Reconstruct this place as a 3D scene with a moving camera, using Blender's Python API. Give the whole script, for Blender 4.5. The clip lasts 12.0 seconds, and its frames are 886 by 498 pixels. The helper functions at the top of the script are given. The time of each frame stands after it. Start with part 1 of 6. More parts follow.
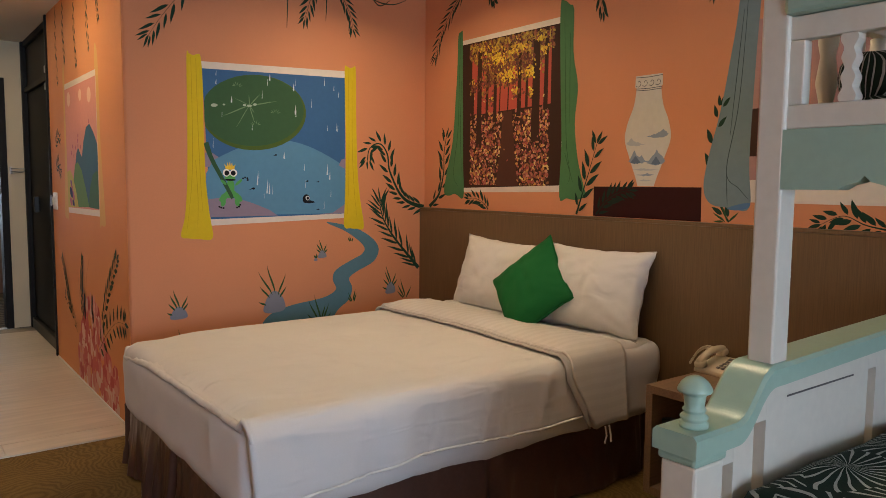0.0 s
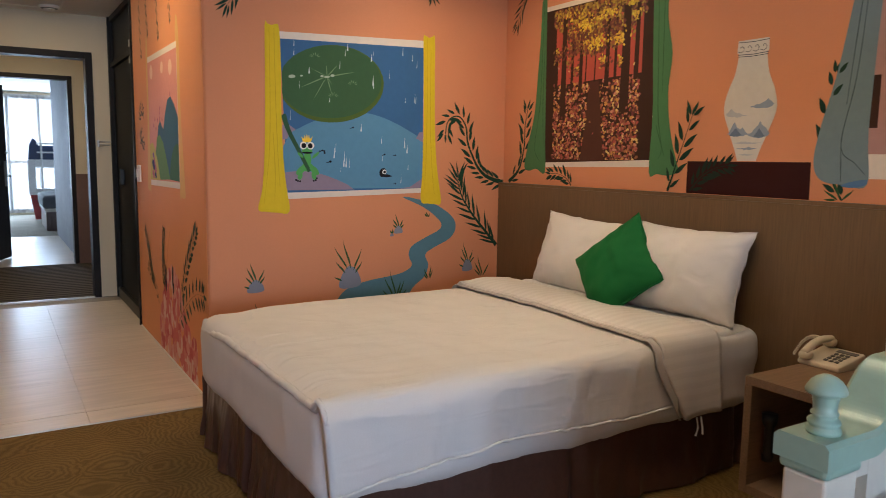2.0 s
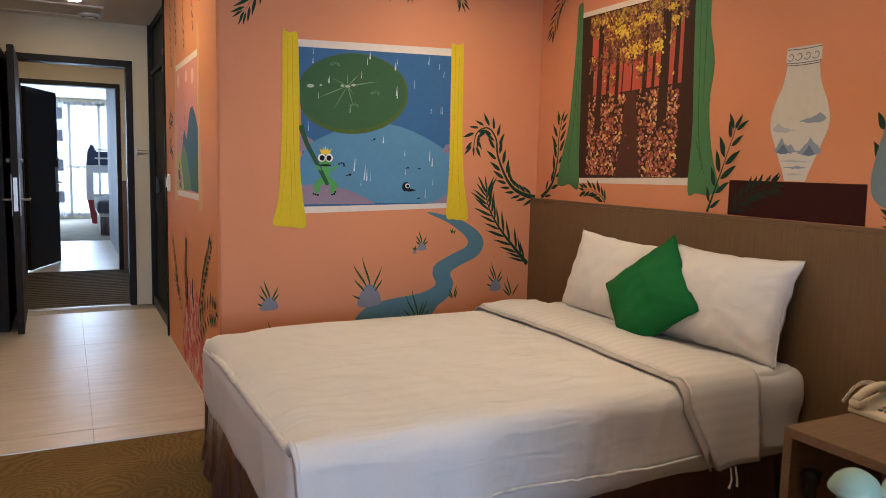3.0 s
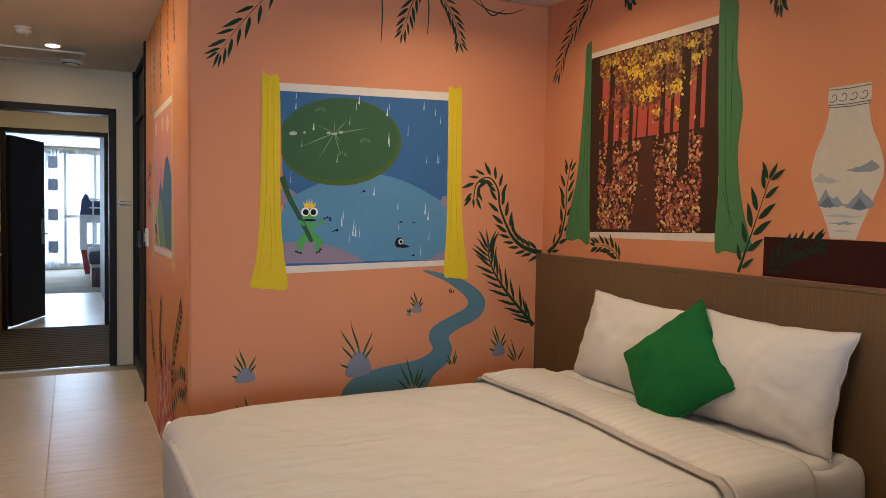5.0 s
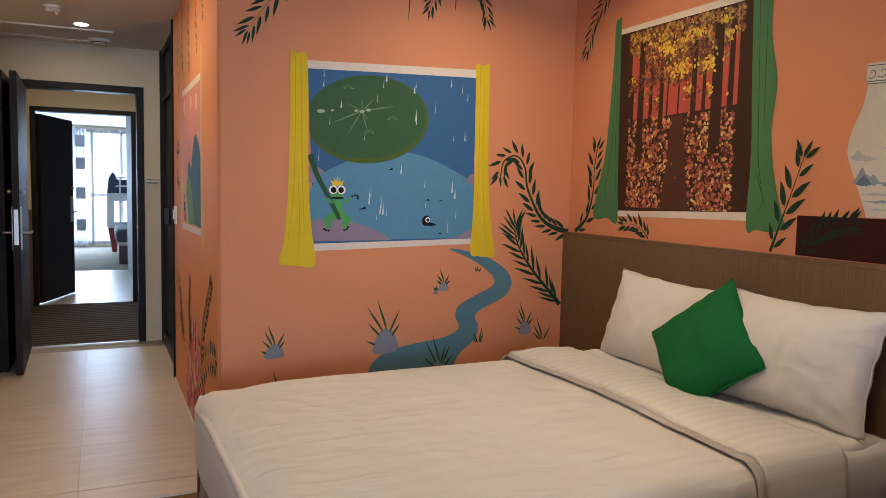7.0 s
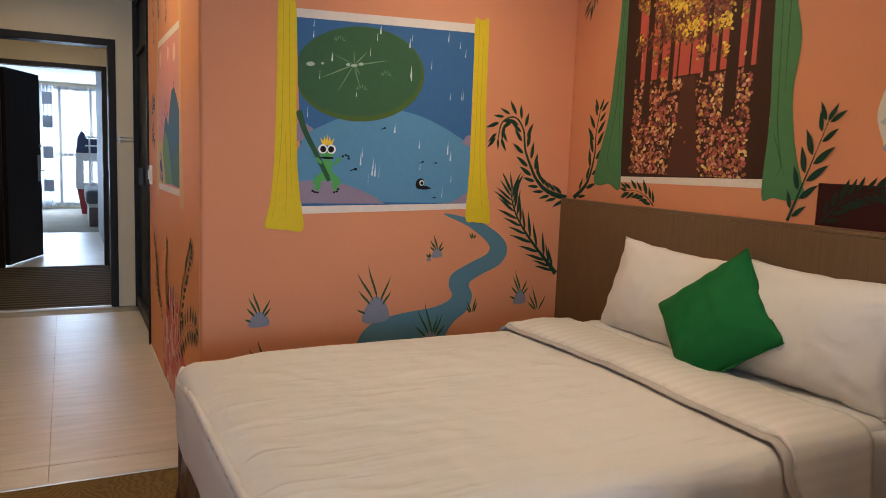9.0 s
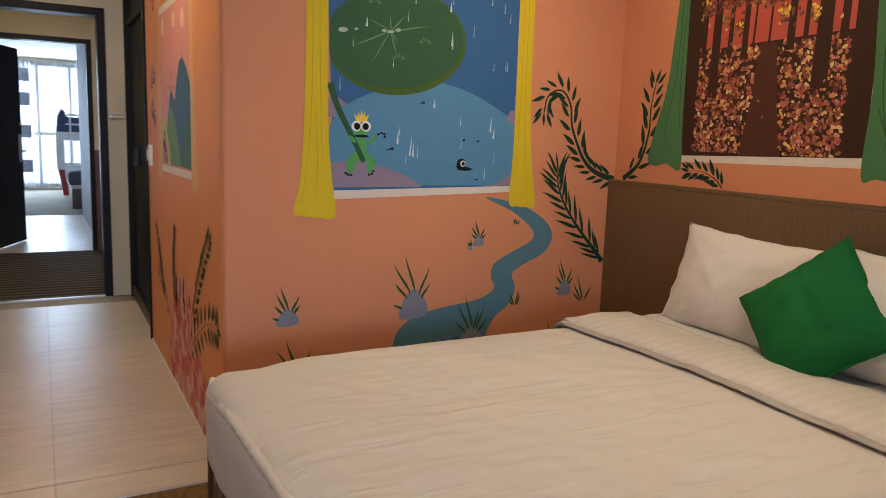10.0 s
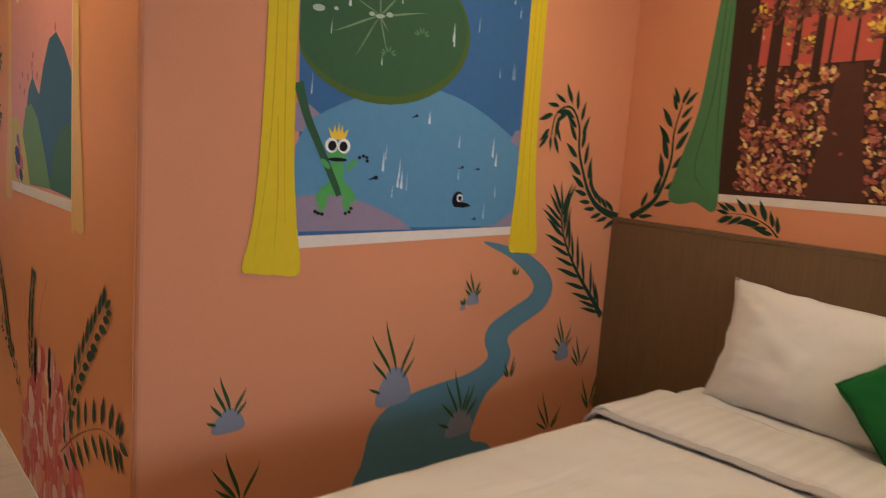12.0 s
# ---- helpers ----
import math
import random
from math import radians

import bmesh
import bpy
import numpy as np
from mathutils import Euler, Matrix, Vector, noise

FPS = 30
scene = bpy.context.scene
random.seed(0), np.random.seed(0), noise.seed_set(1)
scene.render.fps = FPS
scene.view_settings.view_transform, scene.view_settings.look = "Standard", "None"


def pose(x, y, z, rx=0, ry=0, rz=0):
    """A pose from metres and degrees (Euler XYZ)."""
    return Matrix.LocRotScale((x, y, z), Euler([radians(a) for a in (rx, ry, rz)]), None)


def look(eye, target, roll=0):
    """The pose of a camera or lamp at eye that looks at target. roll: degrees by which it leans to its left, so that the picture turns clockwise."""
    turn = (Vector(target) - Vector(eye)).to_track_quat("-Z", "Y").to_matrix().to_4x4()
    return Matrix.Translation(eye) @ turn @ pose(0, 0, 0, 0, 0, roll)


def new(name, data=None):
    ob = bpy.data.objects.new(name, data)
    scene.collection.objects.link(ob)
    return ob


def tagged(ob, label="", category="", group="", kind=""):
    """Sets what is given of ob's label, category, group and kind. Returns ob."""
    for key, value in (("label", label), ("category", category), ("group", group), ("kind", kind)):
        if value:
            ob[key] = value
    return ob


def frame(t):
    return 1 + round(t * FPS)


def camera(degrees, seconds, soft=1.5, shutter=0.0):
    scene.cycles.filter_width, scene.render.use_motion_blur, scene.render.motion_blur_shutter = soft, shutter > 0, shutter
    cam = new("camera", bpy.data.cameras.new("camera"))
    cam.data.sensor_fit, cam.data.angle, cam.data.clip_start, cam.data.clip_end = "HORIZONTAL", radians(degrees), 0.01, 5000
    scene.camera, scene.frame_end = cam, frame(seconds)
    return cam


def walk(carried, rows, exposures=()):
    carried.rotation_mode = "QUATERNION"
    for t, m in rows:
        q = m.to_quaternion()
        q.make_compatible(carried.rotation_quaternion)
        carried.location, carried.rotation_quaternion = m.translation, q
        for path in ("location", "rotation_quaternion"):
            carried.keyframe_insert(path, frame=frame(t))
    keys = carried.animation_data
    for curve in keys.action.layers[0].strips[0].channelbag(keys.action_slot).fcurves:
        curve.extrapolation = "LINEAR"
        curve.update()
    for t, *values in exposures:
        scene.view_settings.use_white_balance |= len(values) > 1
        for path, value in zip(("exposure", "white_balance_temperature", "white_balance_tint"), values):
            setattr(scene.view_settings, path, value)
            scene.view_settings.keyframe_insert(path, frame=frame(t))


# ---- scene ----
cam = camera(61.8, 12.0, soft=0.85, shutter=0.4)
EXPOSURE = 0.2
PATH = [
    (0, (1.246, 1.938, 1.296), (2.446, 3.528, 1.116), 0.5),
    (0.5, (1.247, 1.933, 1.297), (2.443, 3.525, 1.11), 0.5),
    (1, (1.246, 1.951, 1.297), (2.413, 3.561, 1.094), 0.8),
    (1.5, (1.247, 1.999, 1.293), (2.361, 3.644, 1.065), 0.7),
    (2, (1.298, 2.07, 1.28), (2.333, 3.764, 1.036), 0.8),
    (2.5, (1.452, 2.118, 1.307), (2.399, 3.862, 1.058), 1.2),
    (3, (1.566, 2.179, 1.315), (2.468, 3.95, 1.089), 1.4),
    (3.5, (1.572, 2.295, 1.325), (2.466, 4.075, 1.146), 1.4),
    (5.3, (1.781, 2.518, 1.361), (2.676, 4.303, 1.258), 1.1),
    (5.5, (1.776, 2.515, 1.363), (2.665, 4.304, 1.251), 1.1),
    (6, (1.753, 2.521, 1.359), (2.626, 4.315, 1.218), 1.0),
    (6.5, (1.746, 2.523, 1.348), (2.602, 4.324, 1.19), 1.1),
    (7, (1.741, 2.521, 1.349), (2.585, 4.327, 1.188), 1.2),
    (9, (1.733, 2.719, 1.32), (2.637, 4.486, 1.074), 2.2),
    (9.5, (1.646, 2.912, 1.32), (2.53, 4.683, 1.035), 1.8),
    (10, (1.648, 3.136, 1.311), (2.595, 4.872, 1.008), 2.0),
    (10.5, (1.642, 3.358, 1.297), (2.739, 5.003, 0.998), 2.6),
    (11, (1.619, 3.614, 1.347), (2.857, 5.15, 1.018), 3.4),
    (11.5, (1.631, 3.853, 1.333), (2.935, 5.335, 1.008), 4.3),
    (12, (1.652, 4.083, 1.349), (2.936, 5.594, 1.081), 4.2),
]
BALANCE = [(0.0, -0.12, 6750), (1.0, -0.09, 6700), (2.0, 0.0, 6300), (3.0, 0.12, 6150), (3.7, 0.1, 6150), (5.4, -0.04, 6250), (6.1, 0.02, 6100), (7.0, 0.05, 6100), (9.5, -0.03, 6200), (10.3, -0.05, 6300), (11.0, -0.36, 6550), (11.5, -0.36, 6450), (12.0, -0.06, 6350)]
walk(cam, [(t, look(eye, target, roll)) for t, eye, target, roll in PATH], [(t, EXPOSURE + stops, kelvin, 10.0) for t, stops, kelvin in BALANCE])

# ---- world and light ----
world = bpy.data.worlds.new("sky")
scene.world = world
world.use_nodes = True
wn = world.node_tree
sky = wn.nodes.new("ShaderNodeTexSky")
sky.sky_type, sky.sun_disc = "NISHITA", False
sky.sun_elevation, sky.sun_rotation = radians(48), radians(20)
wn.links.new(sky.outputs[0], wn.nodes["Background"].inputs[0])
wn.nodes["Background"].inputs[1].default_value = 0.12


def lamp(name, kind, place, target, power, colour, size=0.1, size_y=None, spread=None):
    data = bpy.data.lights.new(name, kind)
    data.energy, data.color = power, colour
    if kind == "AREA":
        data.size = size
        if size_y:
            data.shape, data.size_y = "RECTANGLE", size_y
    else:
        data.shadow_soft_size = size
    if spread:
        data.spread = radians(spread)
    ob = new(name, data)
    ob.matrix_world = look(place, target)
    return ob


WARM, DAY, FAR_DAY = (1.0, 0.75, 0.47), (0.56, 0.73, 1.0), (0.58, 0.76, 1.0)
sun_data = bpy.data.lights.new("sun", "SUN")
sun_data.energy, sun_data.angle, sun_data.color = 2.5, radians(0.5), (1.0, 0.95, 0.88)
sun_ob = new("sun", sun_data)
sun_ob.matrix_world = look((0, 30, 33), (6, 0, 0))
lamp("window_daylight", "AREA", (0.85, -2.15, 1.35), (1.6, 4, 1.1), 138, DAY, 2.0, 1.7)
lamp("opposite_window_daylight", "AREA", (1.6, 19.35, 1.3), (1.7, 12, 1.0), 235, FAR_DAY, 3.4, 2.2)
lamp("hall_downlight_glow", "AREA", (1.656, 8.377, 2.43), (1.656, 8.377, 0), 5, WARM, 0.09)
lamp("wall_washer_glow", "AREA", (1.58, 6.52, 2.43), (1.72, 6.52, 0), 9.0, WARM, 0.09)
# unseen ceiling lamps, placed to brighten the bed, corner walls and nightstand
lamp("unseen_room_lamp_glow", "AREA", (3.35, 5.12, 2.43), (3.35, 5.12, 0), 8.4, WARM, 0.09, spread=158)
lamp("unseen_room_lamp_glow", "AREA", (3.0, 3.62, 2.43), (3.0, 3.62, 0), 7.8, WARM, 0.09, spread=156)
# unseen fill lamp, added to brighten the walls from the left
lamp("unseen_room_lamp_glow", "AREA", (1.0, 4.3, 2.43), (1.0, 4.3, 0), 5.0, WARM, 0.09)
# unseen corridor lamp, assumed so that the cream wall is lit
lamp("unseen_corridor_lamp_glow", "AREA", (1.6, 9.95, 2.33), (1.6, 10.6, 0), 14, WARM, 0.2)


# ---- materials ----
def material(name, colour, rough=0.6, metal=0.0, grain=0.12, scale=40.0, bump=0.1, stretch=(1, 1, 1), stain=0.08, spec=0.5, depth=0.01):
    m = bpy.data.materials.new(name)
    m.use_nodes = True
    n, ln = m.node_tree.nodes, m.node_tree.links
    p = n["Principled BSDF"]
    p.inputs["Roughness"].default_value, p.inputs["Metallic"].default_value = rough, metal
    p.inputs["Specular IOR Level"].default_value = spec
    geo = n.new("ShaderNodeNewGeometry")
    mp = n.new("ShaderNodeMapping")
    mp.inputs["Scale"].default_value = stretch
    ln.new(geo.outputs["Position"], mp.inputs["Vector"])
    fine, coarse = n.new("ShaderNodeTexNoise"), n.new("ShaderNodeTexNoise")
    fine.inputs["Scale"].default_value, fine.inputs["Detail"].default_value = scale, 6
    coarse.inputs["Scale"].default_value, coarse.inputs["Detail"].default_value = 1.7, 3
    ln.new(mp.outputs[0], fine.inputs["Vector"])
    ln.new(geo.outputs["Position"], coarse.inputs["Vector"])
    a, b, c = n.new("ShaderNodeMapRange"), n.new("ShaderNodeMapRange"), n.new("ShaderNodeMath")
    a.inputs["From Min"].default_value, a.inputs["From Max"].default_value = 0.3, 0.7
    a.inputs["To Min"].default_value, a.inputs["To Max"].default_value = 1 - grain, 1 + grain
    b.inputs["From Min"].default_value, b.inputs["From Max"].default_value = 0.3, 0.7
    b.inputs["To Min"].default_value, b.inputs["To Max"].default_value = 1 - stain, 1 + stain
    ln.new(fine.outputs["Fac"], a.inputs["Value"])
    ln.new(coarse.outputs["Fac"], b.inputs["Value"])
    c.operation = "MULTIPLY"
    ln.new(a.outputs[0], c.inputs[0])
    ln.new(b.outputs[0], c.inputs[1])
    mul = n.new("ShaderNodeVectorMath")
    mul.operation = "SCALE"
    mul.inputs[0].default_value = colour
    ln.new(c.outputs[0], mul.inputs["Scale"])
    ln.new(mul.outputs[0], p.inputs["Base Color"])
    bp = n.new("ShaderNodeBump")
    bp.inputs["Strength"].default_value, bp.inputs["Distance"].default_value = bump, depth
    ln.new(fine.outputs["Fac"], bp.inputs["Height"])
    ln.new(bp.outputs[0], p.inputs["Normal"])
    return m


def island_material(name, stops, rough=0.6):
    """Each loose island takes one colour out of a row of colours."""
    m = bpy.data.materials.new(name)
    m.use_nodes = True
    n, ln = m.node_tree.nodes, m.node_tree.links
    p = n["Principled BSDF"]
    p.inputs["Roughness"].default_value = rough
    geo, ramp = n.new("ShaderNodeNewGeometry"), n.new("ShaderNodeValToRGB")
    ramp.color_ramp.interpolation = "CONSTANT"
    for i, c in enumerate(stops):
        e = ramp.color_ramp.elements[0] if i == 0 else ramp.color_ramp.elements.new(i / len(stops))
        e.color = (*c, 1)
    ln.new(geo.outputs["Random Per Island"], ramp.inputs[0])
    ln.new(ramp.outputs[0], p.inputs["Base Color"])
    return m


def glow(name, colour, strength):
    m = bpy.data.materials.new(name)
    m.use_nodes = True
    p = m.node_tree.nodes["Principled BSDF"]
    p.inputs["Base Color"].default_value = (*colour, 1)
    p.inputs["Emission Color"].default_value = (*colour, 1)
    p.inputs["Emission Strength"].default_value = strength
    return m


def glass(name, colour, rough=0.02, through_it=1.0):
    m = bpy.data.materials.new(name)
    m.use_nodes = True
    p = m.node_tree.nodes["Principled BSDF"]
    p.inputs["Base Color"].default_value = (*colour, 1)
    p.inputs["Roughness"].default_value = rough
    p.inputs["Transmission Weight"].default_value = through_it
    return m


ORANGE = (0.65, 0.272, 0.140)
M_WALL = material("salmon_orange_wall_paint", ORANGE, 0.62, spec=0.2, grain=0.03, scale=260, bump=0.12, stain=0.03, depth=0.002)
M_HALLWALL = material("orange_hall_wall_paint", (0.68, 0.285, 0.115), 0.62, spec=0.2, grain=0.03, scale=260, bump=0.12, stain=0.03, depth=0.002)
M_CREAM = material("cream_wall_paint", (0.60, 0.52, 0.37), 0.65, grain=0.03, scale=200, bump=0.1, stain=0.04, depth=0.002)
M_CEIL = material("white_ceiling_paint", (0.74, 0.70, 0.64), 0.8, grain=0.02, scale=200, bump=0.05, stain=0.03, depth=0.002)
M_GREYWALL = material("grey_blue_wallpaper", (0.22, 0.24, 0.30), 0.7, grain=0.10, scale=14, bump=0.05, stain=0.10)
M_BROWNWAINS = material("brown_wainscot_paint", (0.13, 0.065, 0.04), 0.5, grain=0.06)
M_TILE = material("pale_wood_look_tile", (0.57, 0.50, 0.42), 0.33, grain=0.10, scale=9, bump=0.05, stretch=(0.35, 3.2, 1), stain=0.06, depth=0.004)
M_GROUT = material("grey_grout", (0.36, 0.32, 0.27), 0.7)
M_METAL = material("brushed_steel", (0.50, 0.50, 0.50), 0.4, 1.0, grain=0.05, scale=120, bump=0.03)
M_DARKMETAL = material("dark_bronze_metal", (0.012, 0.011, 0.010), 0.5, 0.0, spec=0.15)
M_DOOR = material("dark_espresso_door_wood", (0.011, 0.008, 0.007), 0.48, spec=0.18, grain=0.25, scale=14, bump=0.08, stretch=(6, 6, 0.5))
M_HEADBOARD = material("brown_wood_veneer", (0.150, 0.090, 0.044), 0.45, grain=0.16, scale=60, bump=0.06, stretch=(1, 5, 0.12), stain=0.06, depth=0.003)
M_NIGHT = material("walnut_veneer", (0.20, 0.125, 0.075), 0.45, grain=0.16, scale=40, bump=0.05, stretch=(0.3, 4, 4), depth=0.003)
M_LINEN = material("white_bed_linen", (0.68, 0.67, 0.655), 0.85, grain=0.03, scale=300, bump=0.12, stain=0.03, spec=0.2, depth=0.003)
M_SHEET = material("white_cotton_sheet", (0.66, 0.655, 0.65), 0.85, grain=0.03, scale=300, bump=0.1, stain=0.04, spec=0.2, depth=0.003)
M_SKIRT = material("dark_brown_satin", (0.072, 0.037, 0.030), 0.28, grain=0.10, scale=60, bump=0.05, stain=0.1)
M_GREENCUSH = material("emerald_green_velvet", (0.010, 0.135, 0.034), 0.85, grain=0.06, scale=260, bump=0.12, stain=0.10, spec=0.2)
M_MINT = material("mint_green_lacquer", (0.32, 0.475, 0.385), 0.32, grain=0.03, stain=0.03, bump=0.03)
M_WHITE = material("white_lacquer", (0.66, 0.635, 0.545), 0.33, grain=0.03, stain=0.03, bump=0.03)
M_PHONE = material("ivory_phone_plastic", (0.62, 0.55, 0.43), 0.4, grain=0.02, stain=0.03, bump=0.02)
M_KEY = material("grey_phone_key", (0.12, 0.11, 0.10), 0.5)
M_BLACK = material("black_plastic", (0.012, 0.012, 0.012), 0.4)
M_PLATE = material("white_plastic", (0.75, 0.72, 0.66), 0.4, grain=0.02, stain=0.02, bump=0.02)
M_DARKGLASS = material("black_tinted_glass", (0.006, 0.007, 0.008), 0.45, grain=0.02, bump=0.0, spec=0.08)
M_LAMP = glow("warm_lamp_disc", (1.0, 0.86, 0.66), 18.0)
M_SKYCARD = glow("hazy_daylight", (0.74, 0.87, 1.0), 2.1)
M_PANE = glass("clear_pane", (0.97, 0.99, 1.0))
# dark colour stands in for the darkness of an unlit bathroom
M_DARKVOID = material("dark_unlit_bath_fill", (0.05, 0.05, 0.05), 0.5)


def carpet_material(name, dark, light, scale, rings):
    m = material(name, light, 0.95, grain=0.22, scale=420, bump=0.6, stain=0.12, spec=0.1, depth=0.006)
    n, ln = m.node_tree.nodes, m.node_tree.links
    geo, wave, vor, mix = n.new("ShaderNodeNewGeometry"), n.new("ShaderNodeTexWave"), n.new("ShaderNodeTexVoronoi"), n.new("ShaderNodeMix")
    mix.data_type = "RGBA"
    mix.inputs[6].default_value, mix.inputs[7].default_value = (*dark, 1), (*light, 1)
    if rings:
        vor.feature, vor.inputs["Scale"].default_value = "F1", scale
        nz, off = n.new("ShaderNodeTexNoise"), n.new("ShaderNodeVectorMath")
        nz.inputs["Scale"].default_value, nz.inputs["Detail"].default_value = 9.0, 4
        ln.new(geo.outputs["Position"], nz.inputs["Vector"])
        off.operation, off.inputs[1].default_value = "MULTIPLY_ADD", (0.13, 0.13, 0.0)
        ln.new(nz.outputs["Color"], off.inputs[0])
        ln.new(geo.outputs["Position"], off.inputs[2])
        ln.new(off.outputs[0], vor.inputs["Vector"])
        s = n.new("ShaderNodeMath")
        s.operation, s.inputs[1].default_value = "MULTIPLY", 120.0
        ln.new(vor.outputs["Distance"], s.inputs[0])
        w = n.new("ShaderNodeMath")
        w.operation = "SINE"
        ln.new(s.outputs[0], w.inputs[0])
        r = n.new("ShaderNodeMapRange")
        r.inputs["From Min"].default_value, r.inputs["To Min"].default_value = -1, 0.3
        ln.new(w.outputs[0], r.inputs["Value"])
        ln.new(r.outputs[0], mix.inputs[0])
    else:
        wave.bands_direction, wave.inputs["Scale"].default_value, wave.inputs["Distortion"].default_value = "Y", scale, 0.3
        ln.new(geo.outputs["Position"], wave.inputs["Vector"])
        ln.new(wave.outputs["Fac"], mix.inputs[0])
    sc = next(x for x in n if x.type == "VECT_MATH" and x.operation == "SCALE")
    ln.new(mix.outputs[2], sc.inputs[0])
    return m


M_CARPET = carpet_material("olive_brown_carpet", (0.125, 0.078, 0.026), (0.205, 0.132, 0.047), 2.3, True)
M_STRIPE = carpet_material("striped_corridor_carpet", (0.025, 0.02, 0.014), (0.12, 0.10, 0.075), 3.0, False)
M_PALECARPET = carpet_material("grey_beige_carpet", (0.20, 0.18, 0.15), (0.28, 0.26, 0.22), 2.3, True)


def leafline_material():
    """Dark green cloth with white fan-shaped vein lines."""
    m = material("dark_green_leaf_line_cloth", (0.010, 0.026, 0.016), 0.85, grain=0.1, scale=200, bump=0.1, spec=0.2)
    n, ln = m.node_tree.nodes, m.node_tree.links
    geo, vor = n.new("ShaderNodeNewGeometry"), n.new("ShaderNodeTexVoronoi")
    vor.inputs["Scale"].default_value, vor.voronoi_dimensions = 4.6, "2D"
    ln.new(geo.outputs["Position"], vor.inputs["Vector"])
    sub, sep, at, mu, si, gt = (n.new("ShaderNodeVectorMath"), n.new("ShaderNodeSeparateXYZ"), n.new("ShaderNodeMath"),
                                n.new("ShaderNodeMath"), n.new("ShaderNodeMath"), n.new("ShaderNodeMath"))
    sub.operation = "SUBTRACT"
    ln.new(geo.outputs["Position"], sub.inputs[0])
    ln.new(vor.outputs["Position"], sub.inputs[1])
    ln.new(sub.outputs[0], sep.inputs[0])
    at.operation, mu.operation, si.operation, gt.operation = "ARCTAN2", "MULTIPLY_ADD", "SINE", "GREATER_THAN"
    ln.new(sep.outputs[0], at.inputs[0])
    ln.new(sep.outputs[1], at.inputs[1])
    mu.inputs[1].default_value = 24.0
    bend = n.new("ShaderNodeMath")
    bend.operation, bend.inputs[1].default_value = "MULTIPLY", 11.0
    ln.new(vor.outputs["Distance"], bend.inputs[0])
    ln.new(at.outputs[0], mu.inputs[0])
    sway, swing, both = n.new("ShaderNodeTexNoise"), n.new("ShaderNodeMath"), n.new("ShaderNodeMath")
    sway.inputs["Scale"].default_value, sway.inputs["Detail"].default_value = 4.5, 1.5
    ln.new(geo.outputs["Position"], sway.inputs["Vector"])
    swing.operation, swing.inputs[1].default_value, both.operation = "MULTIPLY", 26.0, "ADD"
    ln.new(sway.outputs["Fac"], swing.inputs[0])
    ln.new(swing.outputs[0], both.inputs[0])
    ln.new(bend.outputs[0], both.inputs[1])
    ln.new(both.outputs[0], mu.inputs[2])
    ln.new(mu.outputs[0], si.inputs[0])
    ln.new(si.outputs[0], gt.inputs[0])
    gt.inputs[1].default_value = 0.72
    mix = n.new("ShaderNodeMix")
    mix.data_type = "RGBA"
    mix.inputs[6].default_value, mix.inputs[7].default_value = (0.010, 0.026, 0.016, 1), (0.44, 0.46, 0.42, 1)
    ln.new(gt.outputs[0], mix.inputs[0])
    sc = next(x for x in n if x.type == "VECT_MATH" and x.operation == "SCALE")
    ln.new(mix.outputs[2], sc.inputs[0])
    return m


M_LEAFCLOTH = leafline_material()


def striped_linen():
    m = material("satin_striped_linen", (0.78, 0.74, 0.69), 0.7, grain=0.03, scale=300, bump=0.1, spec=0.3, depth=0.003)
    n, ln = m.node_tree.nodes, m.node_tree.links
    geo, wave, mix = n.new("ShaderNodeNewGeometry"), n.new("ShaderNodeTexWave"), n.new("ShaderNodeMix")
    sep, add, comb = n.new("ShaderNodeSeparateXYZ"), n.new("ShaderNodeMath"), n.new("ShaderNodeCombineXYZ")
    ln.new(geo.outputs["Position"], sep.inputs[0])
    ln.new(sep.outputs[1], add.inputs[0])
    ln.new(sep.outputs[2], add.inputs[1])
    ln.new(add.outputs[0], comb.inputs[0])
    wave.bands_direction, wave.wave_profile = "X", "SIN"
    wave.inputs["Scale"].default_value = 6.5
    ln.new(comb.outputs[0], wave.inputs["Vector"])
    mix.data_type = "RGBA"
    mix.inputs[6].default_value, mix.inputs[7].default_value = (0.645, 0.63, 0.605, 1), (0.68, 0.665, 0.64, 1)
    r = n.new("ShaderNodeMapRange")
    r.inputs["From Min"].default_value, r.inputs["From Max"].default_value = 0.42, 0.58
    ln.new(wave.outputs["Fac"], r.inputs["Value"])
    ln.new(r.outputs[0], mix.inputs[0])
    sc = next(x for x in n if x.type == "VECT_MATH" and x.operation == "SCALE")
    ln.new(mix.outputs[2], sc.inputs[0])
    return m


M_STRIPELINEN = striped_linen()


